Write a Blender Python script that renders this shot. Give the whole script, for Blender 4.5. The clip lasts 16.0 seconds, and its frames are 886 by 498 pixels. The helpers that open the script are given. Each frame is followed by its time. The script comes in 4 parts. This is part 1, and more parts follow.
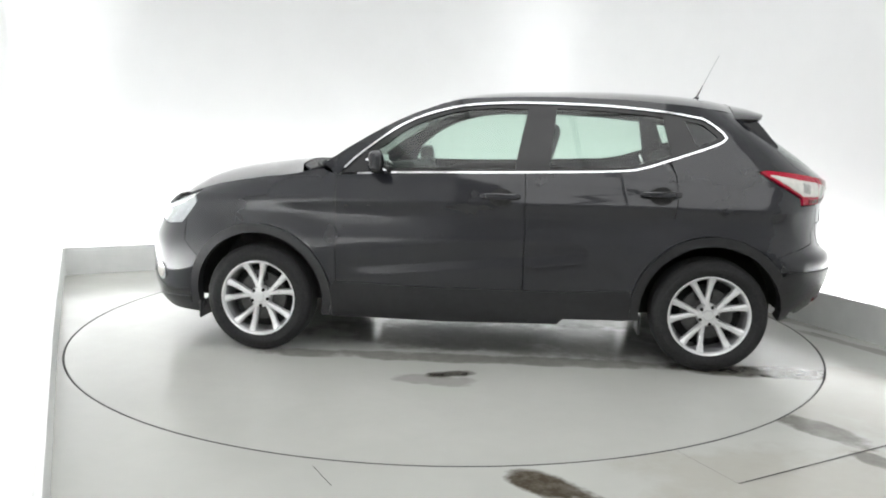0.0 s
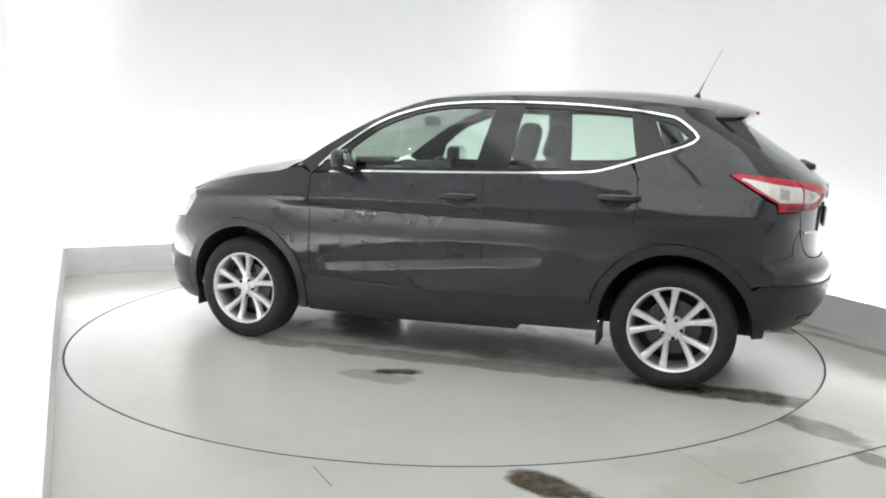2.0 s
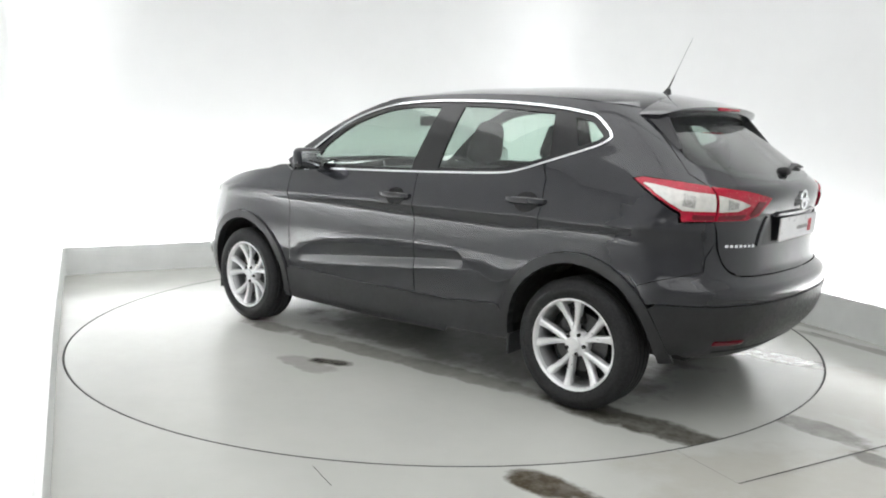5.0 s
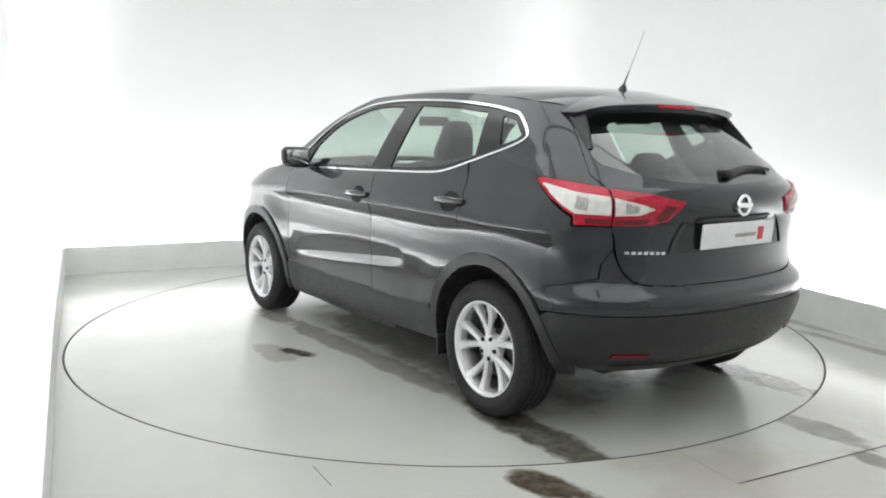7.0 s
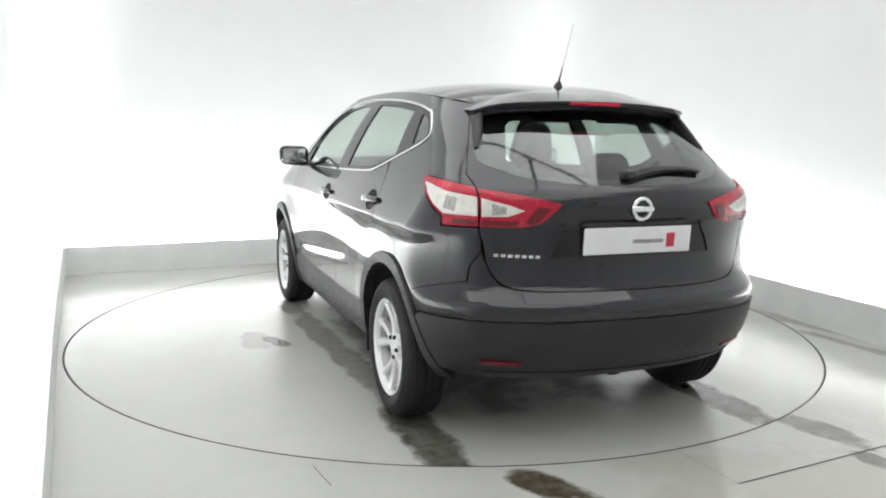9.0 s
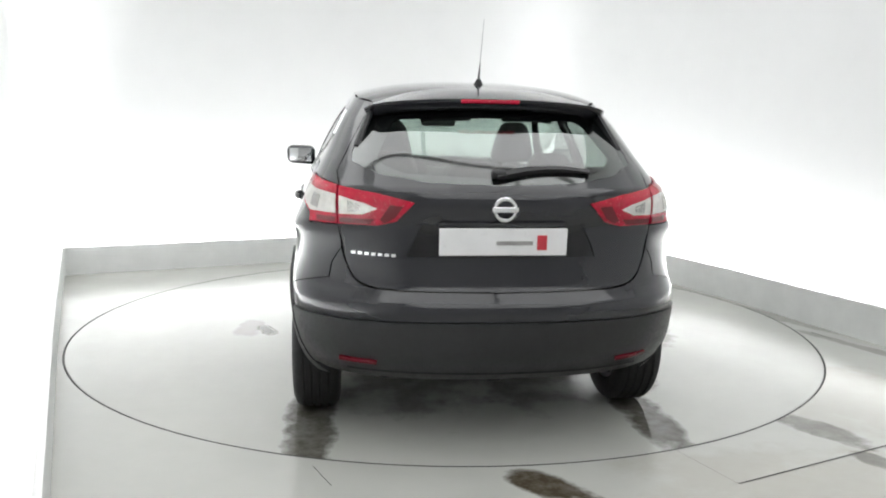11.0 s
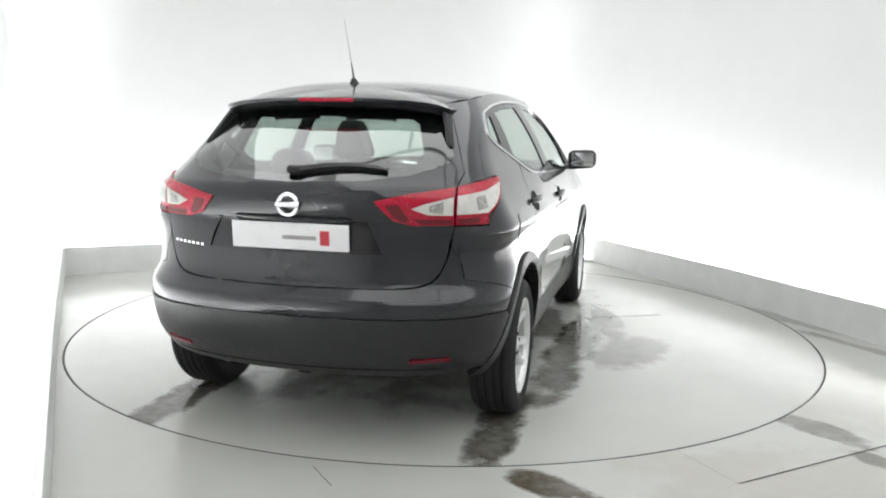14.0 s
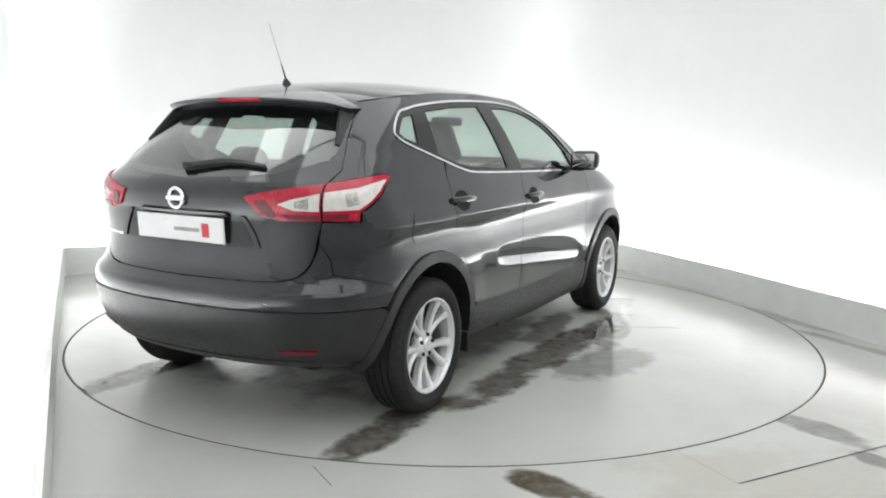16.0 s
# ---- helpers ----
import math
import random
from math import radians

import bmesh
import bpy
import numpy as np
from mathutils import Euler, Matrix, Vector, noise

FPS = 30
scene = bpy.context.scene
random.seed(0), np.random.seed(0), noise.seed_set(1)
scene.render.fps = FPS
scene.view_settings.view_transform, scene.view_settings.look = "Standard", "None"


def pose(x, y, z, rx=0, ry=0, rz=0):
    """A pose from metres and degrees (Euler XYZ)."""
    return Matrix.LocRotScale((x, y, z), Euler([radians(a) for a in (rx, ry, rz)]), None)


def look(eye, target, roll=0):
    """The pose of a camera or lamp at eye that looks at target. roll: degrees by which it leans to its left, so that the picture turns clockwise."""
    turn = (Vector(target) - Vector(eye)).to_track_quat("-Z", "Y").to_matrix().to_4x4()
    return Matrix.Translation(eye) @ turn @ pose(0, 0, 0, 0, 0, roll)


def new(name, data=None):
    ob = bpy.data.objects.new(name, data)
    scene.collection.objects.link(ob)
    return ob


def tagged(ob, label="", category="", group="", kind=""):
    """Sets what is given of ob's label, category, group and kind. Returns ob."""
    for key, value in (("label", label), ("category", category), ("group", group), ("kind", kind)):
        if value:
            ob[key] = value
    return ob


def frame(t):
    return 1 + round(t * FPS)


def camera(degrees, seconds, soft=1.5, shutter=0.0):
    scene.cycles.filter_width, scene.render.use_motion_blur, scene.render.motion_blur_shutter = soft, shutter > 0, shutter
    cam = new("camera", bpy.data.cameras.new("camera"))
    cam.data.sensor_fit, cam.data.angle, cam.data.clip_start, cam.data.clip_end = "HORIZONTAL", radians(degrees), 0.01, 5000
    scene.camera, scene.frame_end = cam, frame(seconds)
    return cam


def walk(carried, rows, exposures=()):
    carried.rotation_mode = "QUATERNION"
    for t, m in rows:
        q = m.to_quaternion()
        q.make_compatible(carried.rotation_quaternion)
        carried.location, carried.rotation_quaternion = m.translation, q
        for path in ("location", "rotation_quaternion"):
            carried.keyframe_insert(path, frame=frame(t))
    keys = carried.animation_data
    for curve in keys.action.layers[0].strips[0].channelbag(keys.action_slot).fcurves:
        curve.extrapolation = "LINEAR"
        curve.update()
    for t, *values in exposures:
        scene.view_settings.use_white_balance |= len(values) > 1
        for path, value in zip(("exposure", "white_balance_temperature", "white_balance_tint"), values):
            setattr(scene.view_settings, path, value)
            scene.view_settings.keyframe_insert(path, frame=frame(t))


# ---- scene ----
from mathutils.geometry import delaunay_2d_cdt

# ---------------------------------------------------------------- camera
cam = camera(58.98, 16.0, soft=2.0)
EYE = (0.0, -5.461, 1.344)
STAND = look(EYE, (-0.003213, -5.461 + 0.98878, 1.344 - 0.149342), 0.925)
walk(cam, [(0.0, STAND), (16.0, STAND)], [(0.0, 0.0), (16.0, 0.0)])

# ---------------------------------------------------------------- light
world = bpy.data.worlds.new("world")
scene.world = world
world.use_nodes = True
world.node_tree.nodes["Background"].inputs[0].default_value = (0.9, 0.95, 1.0, 1)
world.node_tree.nodes["Background"].inputs[1].default_value = 0.2
PANEL_GLOW = 1.6
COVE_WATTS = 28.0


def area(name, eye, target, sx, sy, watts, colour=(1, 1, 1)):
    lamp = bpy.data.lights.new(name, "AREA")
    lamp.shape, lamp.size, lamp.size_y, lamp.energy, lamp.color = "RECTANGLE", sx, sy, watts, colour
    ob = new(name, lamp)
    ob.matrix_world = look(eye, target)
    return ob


# ---------------------------------------------------------------- materials
def nodes_of(name):
    mat = bpy.data.materials.new(name)
    mat.use_nodes = True
    nt = mat.node_tree
    return mat, nt, nt.nodes["Principled BSDF"]


def noise_node(nt, scale, detail=4.0, rough=0.55, vec=None):
    n = nt.nodes.new("ShaderNodeTexNoise")
    n.inputs["Scale"].default_value, n.inputs["Detail"].default_value, n.inputs["Roughness"].default_value = scale, detail, rough
    if vec is not None:
        nt.links.new(vec, n.inputs["Vector"])
    return n.outputs["Fac"]


def mapped(nt, value, a, b, lo, hi):
    n = nt.nodes.new("ShaderNodeMapRange")
    n.inputs[1].default_value, n.inputs[2].default_value, n.inputs[3].default_value, n.inputs[4].default_value = a, b, lo, hi
    nt.links.new(value, n.inputs[0])
    return n.outputs[0]


def maths(nt, op, a, b=0.0):
    n = nt.nodes.new("ShaderNodeMath")
    n.operation = op
    for i, v in enumerate((a, b)):
        if isinstance(v, (int, float)):
            n.inputs[i].default_value = v
        else:
            nt.links.new(v, n.inputs[i])
    return n.outputs[0]


def mixed(nt, fac, a, b):
    n = nt.nodes.new("ShaderNodeMix")
    n.data_type = "RGBA"
    nt.links.new(fac, n.inputs[0])
    for i, v in ((6, a), (7, b)):
        if isinstance(v, tuple):
            n.inputs[i].default_value = (*v, 1)
        else:
            nt.links.new(v, n.inputs[i])
    return n.outputs[2]


def object_coords(nt):
    return nt.nodes.new("ShaderNodeTexCoord").outputs["Object"]


def bumped(nt, bsdf, height, strength, distance):
    b = nt.nodes.new("ShaderNodeBump")
    b.inputs["Strength"].default_value, b.inputs["Distance"].default_value = strength, distance
    nt.links.new(height, b.inputs["Height"])
    nt.links.new(b.outputs[0], bsdf.inputs["Normal"])


def plain(name, colour, rough, metal=0.0, vary=0.25, scale=9.0, rvary=0.12, bump=0.0, bscale=300.0, coat=0.0):
    mat, nt, bsdf = nodes_of(name)
    vec = object_coords(nt)
    fac = noise_node(nt, scale, 5.0, 0.6, vec)
    dark = tuple(c * (1 - vary) for c in colour)
    light = tuple(min(1.0, c * (1 + vary)) for c in colour)
    nt.links.new(mixed(nt, mapped(nt, fac, 0.3, 0.7, 0, 1), dark, light), bsdf.inputs["Base Color"])
    nt.links.new(mapped(nt, noise_node(nt, scale * 3.1, 4.0, 0.6, vec), 0.3, 0.7, max(0.02, rough - rvary), min(1, rough + rvary)), bsdf.inputs["Roughness"])
    bsdf.inputs["Metallic"].default_value = metal
    bsdf.inputs["Coat Weight"].default_value = coat
    bsdf.inputs["Coat Roughness"].default_value = 0.04
    if bump:
        bumped(nt, bsdf, noise_node(nt, bscale, 2.0, 0.5, vec), bump, 0.001)
    return mat


def glass_material(name, tint, rough=0.0, straight=0.06):
    """A thin pane: light passes straight, the gloss follows Fresnel."""
    mat = bpy.data.materials.new(name)
    mat.use_nodes = True
    nt = mat.node_tree
    nt.nodes.remove(nt.nodes["Principled BSDF"])
    clear = nt.nodes.new("ShaderNodeBsdfTransparent")
    clear.inputs[0].default_value = (*tint, 1)
    gloss = nt.nodes.new("ShaderNodeBsdfGlossy")
    gloss.inputs["Roughness"].default_value = rough
    edge = nt.nodes.new("ShaderNodeLayerWeight")
    edge.inputs[0].default_value = 0.5
    bend = maths(nt, "POWER", edge.outputs["Facing"], 2.6)
    fres = maths(nt, "ADD", maths(nt, "MULTIPLY", bend, 0.85), straight)
    mix = nt.nodes.new("ShaderNodeMixShader")
    nt.links.new(fres, mix.inputs[0])
    nt.links.new(clear.outputs[0], mix.inputs[1])
    nt.links.new(gloss.outputs[0], mix.inputs[2])
    nt.links.new(mix.outputs[0], nt.nodes["Material Output"].inputs[0])
    return mat


def glow(name, colour, strength):
    mat, nt, bsdf = nodes_of(name)
    bsdf.inputs["Base Color"].default_value = (0.8, 0.8, 0.8, 1)
    bsdf.inputs["Emission Color"].default_value = (*colour, 1)
    bsdf.inputs["Emission Strength"].default_value = strength
    return mat


def floor_material(name, base, wet_masks):
    """Pale painted concrete: mottled, faintly scuffed, darker and shinier where the given boxes are wet."""
    mat, nt, bsdf = nodes_of(name)
    vec = object_coords(nt)
    big = mapped(nt, noise_node(nt, 0.9, 5.0, 0.6, vec), 0.3, 0.7, 0, 1)
    fine = mapped(nt, noise_node(nt, 14.0, 6.0, 0.65, vec), 0.25, 0.75, 0, 1)
    a = mixed(nt, big, tuple(c * 0.93 for c in base), tuple(c * 1.05 for c in base))
    colour = mixed(nt, maths(nt, "MULTIPLY", fine, 0.10), a, tuple(c * 0.82 for c in base))
    rough = mapped(nt, big, 0, 1, 0.20, 0.27)
    sep = nt.nodes.new("ShaderNodeSeparateXYZ")
    nt.links.new(vec, sep.inputs[0])
    wob = noise_node(nt, 3.2, 5.0, 0.62, vec)
    streak = mapped(nt, noise_node(nt, 11.0, 6.0, 0.7, vec), 0.30, 0.62, 0.78, 1.05)
    for cx, cy, hx, hy, turn, strength, tone in wet_masks:
        ca, sa = math.cos(radians(turn)), math.sin(radians(turn))
        dx = maths(nt, "SUBTRACT", sep.outputs[0], cx)
        dy = maths(nt, "SUBTRACT", sep.outputs[1], cy)
        px = maths(nt, "ADD", maths(nt, "MULTIPLY", dx, ca / hx), maths(nt, "MULTIPLY", dy, sa / hx))
        py = maths(nt, "ADD", maths(nt, "MULTIPLY", dx, -sa / hy), maths(nt, "MULTIPLY", dy, ca / hy))
        dist = maths(nt, "ADD", maths(nt, "POWER", maths(nt, "ABSOLUTE", px), 2.5), maths(nt, "POWER", maths(nt, "ABSOLUTE", py), 2.5))
        edge = maths(nt, "ADD", dist, maths(nt, "MULTIPLY", maths(nt, "SUBTRACT", wob, 0.5), 3.6))
        mask = maths(nt, "MULTIPLY", mapped(nt, edge, 0.45, 1.05, strength, 0.0), streak)
        colour = mixed(nt, mask, colour, tone)
        rough = maths(nt, "MULTIPLY", rough, maths(nt, "SUBTRACT", 1.0, maths(nt, "MULTIPLY", mask, 0.65)))
    nt.links.new(colour, bsdf.inputs["Base Color"])
    nt.links.new(rough, bsdf.inputs["Roughness"])
    bumped(nt, bsdf, noise_node(nt, 6.0, 3.0, 0.5, vec), 0.03, 0.004)
    return mat


DAMP, BROWN = (0.085, 0.080, 0.066), (0.075, 0.060, 0.040)
M_DISC = floor_material("disc_concrete", (0.50, 0.505, 0.474), [
    (-0.20, 1.22, 0.15, 0.06, 20, 1.0, (0.07, 0.065, 0.055)), (-0.12, 1.34, 0.22, 0.10, 0, 0.35, DAMP), (-0.3, 0.9, 1.5, 0.10, 3, 0.55, DAMP), (-0.5, 0.35, 1.4, 0.45, 0, 0.5, DAMP),
    (-1.95, 0.85, 0.55, 0.12, 0, 0.95, DAMP), (-1.95, -0.75, 0.55, 0.12, 0, 0.95, DAMP), (-0.4, -0.95, 1.3, 0.16, -4, 0.92, DAMP),
    (0.35, -1.12, 0.5, 0.12, 12, 0.65, DAMP), (1.1, -0.85, 0.4, 0.2, 0, 0.6, DAMP), (-0.6, -0.3, 1.2, 0.35, 0, 0.5, DAMP),
    (-0.42, -1.30, 0.45, 0.22, -15, 0.58, DAMP), (0.25, -0.72, 0.5, 0.14, 8, 0.72, DAMP)])
M_FLOOR = floor_material("floor_concrete", (0.50, 0.505, 0.474), [
    (2.1, -1.5, 1.2, 0.6, -60, 0.5, (0.42, 0.40, 0.345)), (1.5, -2.7, 0.8, 0.5, 0, 0.5, (0.42, 0.40, 0.345)), (0.44, -2.64, 0.26, 0.10, -42, 1.0, BROWN), (0.60, -2.82, 0.22, 0.09, -50, 0.9, BROWN), (1.76, -1.98, 0.28, 0.10, -52, 0.75, DAMP), (1.86, -2.36, 0.14, 0.07, -50, 0.7, DAMP),
    (2.45, 0.35, 0.9, 0.10, -58, 0.35, DAMP), (2.75, -0.6, 0.6, 0.06, -62, 0.4, DAMP)])
M_WALL = plain("white_wall_paint", (0.835, 0.84, 0.84), 0.7, vary=0.02, scale=1.2)
M_SKIRT = plain("pale_grey_upstand_paint", (0.74, 0.75, 0.74), 0.5, vary=0.05, scale=5)
M_CEIL = plain("ceiling_paint", (0.75, 0.75, 0.75), 0.8, vary=0.03, scale=2)
M_SEALANT = plain("grey_joint_sealant", (0.22, 0.22, 0.21), 0.7, vary=0.2, scale=12)
M_PIT = plain("pit_shade_black", (0.02, 0.02, 0.02), 0.8)
M_LIGHT = glow("light_diffuser", (0.99, 1.0, 1.0), PANEL_GLOW)
M_PAINT = plain("black_car_paint", (0.017, 0.0175, 0.022), 0.22, vary=0.04, scale=3, rvary=0.02, coat=1.0)
M_PAINT.node_tree.nodes["Principled BSDF"].inputs["Specular IOR Level"].default_value = 0.15
M_PAINT.node_tree.nodes["Principled BSDF"].inputs["Coat Roughness"].default_value = 0.03
M_PAINT.node_tree.nodes["Principled BSDF"].inputs["Coat IOR"].default_value = 1.5
M_PLASTIC = plain("black_textured_plastic", (0.014, 0.014, 0.016), 0.40, vary=0.2, scale=20, bump=0.12, bscale=900)
M_GLOSSBLACK = plain("gloss_black_trim", (0.01, 0.01, 0.011), 0.12, vary=0.2)
M_RUBBER_GAP = plain("tyre_rubber_and_gap", (0.0105, 0.0105, 0.0115), 0.75, vary=0.3, scale=30, bump=0.2)
M_ALLOY = plain("silver_alloy", (0.80, 0.80, 0.81), 0.30, metal=0.5, vary=0.03, scale=12, rvary=0.03)
# darker copy of the alloy: shade inside the rim as colour; aerial whip too
M_BARREL = plain("rim_shade_alloy", (0.42, 0.42, 0.43), 0.38, metal=0.8, vary=0.1, scale=14, rvary=0.05)
M_HEADLAMP = plain("headlamp_reflector", (0.50, 0.52, 0.54), 0.18, metal=0.5, vary=0.1, scale=30, coat=1.0)
M_DISCBRAKE = plain("brake_steel", (0.10, 0.10, 0.10), 0.5, metal=0.8, vary=0.2, scale=20)
M_CHROME = plain("bright_chrome", (0.86, 0.87, 0.88), 0.1, metal=1.0, vary=0.03, rvary=0.04)
M_GLASS = glass_material("tinted_glass", (0.68, 0.79, 0.73))
M_REARGLASS = glass_material("rear_glass", (0.60, 0.67, 0.64), 0.02, 0.10)
M_RED = plain("red_lens", (0.42, 0.003, 0.026), 0.2, vary=0.2, scale=25, coat=0.25)
M_DARKRED = plain("dark_red_reflector", (0.14, 0.005, 0.015), 0.25, vary=0.0, rvary=0.0)
M_CLEAR = plain("clear_lens", (0.66, 0.64, 0.61), 0.15, vary=0.12, scale=40, coat=1.0)
M_BULB = plain("lamp_reflector", (0.46, 0.45, 0.43), 0.25, metal=0.4, vary=0.3, scale=60)
M_SEAT = plain("dark_grey_seat_cloth", (0.045, 0.046, 0.048), 0.85, vary=0.25, scale=40, bump=0.4, bscale=600)
M_TRIM = plain("dark_cabin_plastic", (0.035, 0.035, 0.037), 0.6, vary=0.2, scale=15)
M_LINER = plain("pale_headliner", (0.45, 0.45, 0.43), 0.9, vary=0.08)
M_UNDER = plain("underbody_black", (0.012, 0.012, 0.012), 0.85)
M_PLATE = plain("white_plate", (0.78, 0.78, 0.79), 0.35, vary=0.04)
M_GREYINK = plain("grey_ink", (0.32, 0.31, 0.31), 0.5)
M_REDINK = plain("red_ink", (0.55, 0.04, 0.06), 0.5)
M_MIRROR = plain("mirror_tinted", (0.62, 0.63, 0.64), 0.03, metal=1.0, vary=0.0, rvary=0.0)


# ---------------------------------------------------------------- mesh helpers
def mesh_object(name, verts, faces, mat, parent=None, label="", smooth=True, sharp=None):
    me = bpy.data.meshes.new(name)
    me.from_pydata([tuple(v) for v in verts], [], faces)
    me.materials.append(mat)
    for p in me.polygons:
        p.use_smooth = smooth
    if smooth:
        me.set_sharp_from_angle(angle=radians(38 if sharp is None else sharp))
    ob = new(name, me)
    if parent is not None:
        ob.parent = parent
    if label:
        tagged(ob, label)
    return ob


def part(name, bm, mat, parent=None, label="", smooth=True, sharp=None):
    me = bpy.data.meshes.new(name)
    bm.normal_update()
    bm.to_mesh(me)
    bm.free()
    me.materials.append(mat)
    for p in me.polygons:
        p.use_smooth = smooth
    if smooth:
        me.set_sharp_from_angle(angle=radians(38 if sharp is None else sharp))
    ob = new(name, me)
    if parent is not None:
        ob.parent = parent
    if label:
        tagged(ob, label)
    return ob


def box(x0, x1, y0, y1, z0, z1, bevel=0.01, seg=2, m=None, bm=None):
    bm = bm or bmesh.new()
    made = bmesh.ops.create_cube(bm, size=1.0, matrix=Matrix.Translation(((x0 + x1) / 2, (y0 + y1) / 2, (z0 + z1) / 2)) @ Matrix.Diagonal((x1 - x0, y1 - y0, z1 - z0, 1)))
    if bevel:
        edges = list({e for v in made["verts"] for e in v.link_edges})
        bmesh.ops.bevel(bm, geom=edges, offset=bevel, segments=seg, affect="EDGES", profile=0.5)
    if m is not None:
        bmesh.ops.transform(bm, matrix=m, verts=bm.verts)
    return bm


def revolve(profile, seg, bm=None):
    """Turns (radius, y) pairs round the y axis."""
    bm = bm or bmesh.new()
    rings = []
    for r, y in profile:
        rings.append([bm.verts.new((r * math.cos(2 * math.pi * k / seg), y, r * math.sin(2 * math.pi * k / seg))) for k in range(seg)])
    for a, b in zip(rings, rings[1:]):
        for k in range(seg):
            bm.faces.new((a[k], a[(k + 1) % seg], b[(k + 1) % seg], b[k]))
    bmesh.ops.recalc_face_normals(bm, faces=bm.faces)
    return bm


def inside(pt, poly):
    x, y = pt
    hit = False
    for (x0, y0), (x1, y1) in zip(poly, poly[1:] + poly[:1]):
        if (y0 > y) != (y1 > y) and x < (x1 - x0) * (y - y0) / (y1 - y0) + x0:
            hit = not hit
    return hit


def dense(poly, step):
    out = []
    for (x0, y0), (x1, y1) in zip(poly, poly[1:] + poly[:1]):
        n = max(1, math.ceil(math.hypot(x1 - x0, y1 - y0) / step))
        out += [(x0 + (x1 - x0) * k / n, y0 + (y1 - y0) * k / n) for k in range(n)]
    return out


def curve_pts(pts, n=8, closed=False):
    """A smooth line through the points (Catmull-Rom)."""
    out = []
    count = len(pts) if closed else len(pts) - 1
    for i in range(count):
        p = [pts[(i + k) % len(pts)] if closed else pts[min(max(i + k, 0), len(pts) - 1)] for k in (-1, 0, 1, 2)]
        for k in range(n):
            t = k / n
            out.append(tuple(0.5 * (2 * p[1][j] + (p[2][j] - p[0][j]) * t + (2 * p[0][j] - 5 * p[1][j] + 4 * p[2][j] - p[3][j]) * t * t
                                    + (3 * p[1][j] - p[0][j] - 3 * p[2][j] + p[3][j]) * t ** 3) for j in range(len(p[1]))))
    if not closed:
        out.append(tuple(pts[-1]))
    return out


def offset2d(poly, d):
    """A closed polygon moved outwards by d."""
    area2 = sum(a[0] * b[1] - b[0] * a[1] for a, b in zip(poly, poly[1:] + poly[:1]))
    sg = 1 if area2 > 0 else -1
    out = []
    for i, p in enumerate(poly):
        a, b = Vector(poly[i - 1]), Vector(poly[(i + 1) % len(poly)])
        e0, e1 = (Vector(p) - a).normalized(), (b - Vector(p)).normalized()
        n0, n1 = Vector((e0.y, -e0.x)) * sg, Vector((e1.y, -e1.x)) * sg
        m = n0 + n1
        m = m / max(0.35, m.length_squared / 2)
        out.append((p[0] + m.x * d, p[1] + m.y * d))
    return out


def band(line, width):
    """The closed outline of a strip along an open line."""
    up, dn = [], []
    for i, p in enumerate(line):
        a, b = Vector(line[max(i - 1, 0)]), Vector(line[min(i + 1, len(line) - 1)])
        t = (b - a).normalized()
        up.append((p[0] - t.y * width / 2, p[1] + t.x * width / 2))
        dn.append((p[0] + t.y * width / 2, p[1] - t.x * width / 2))
    return up + dn[::-1]


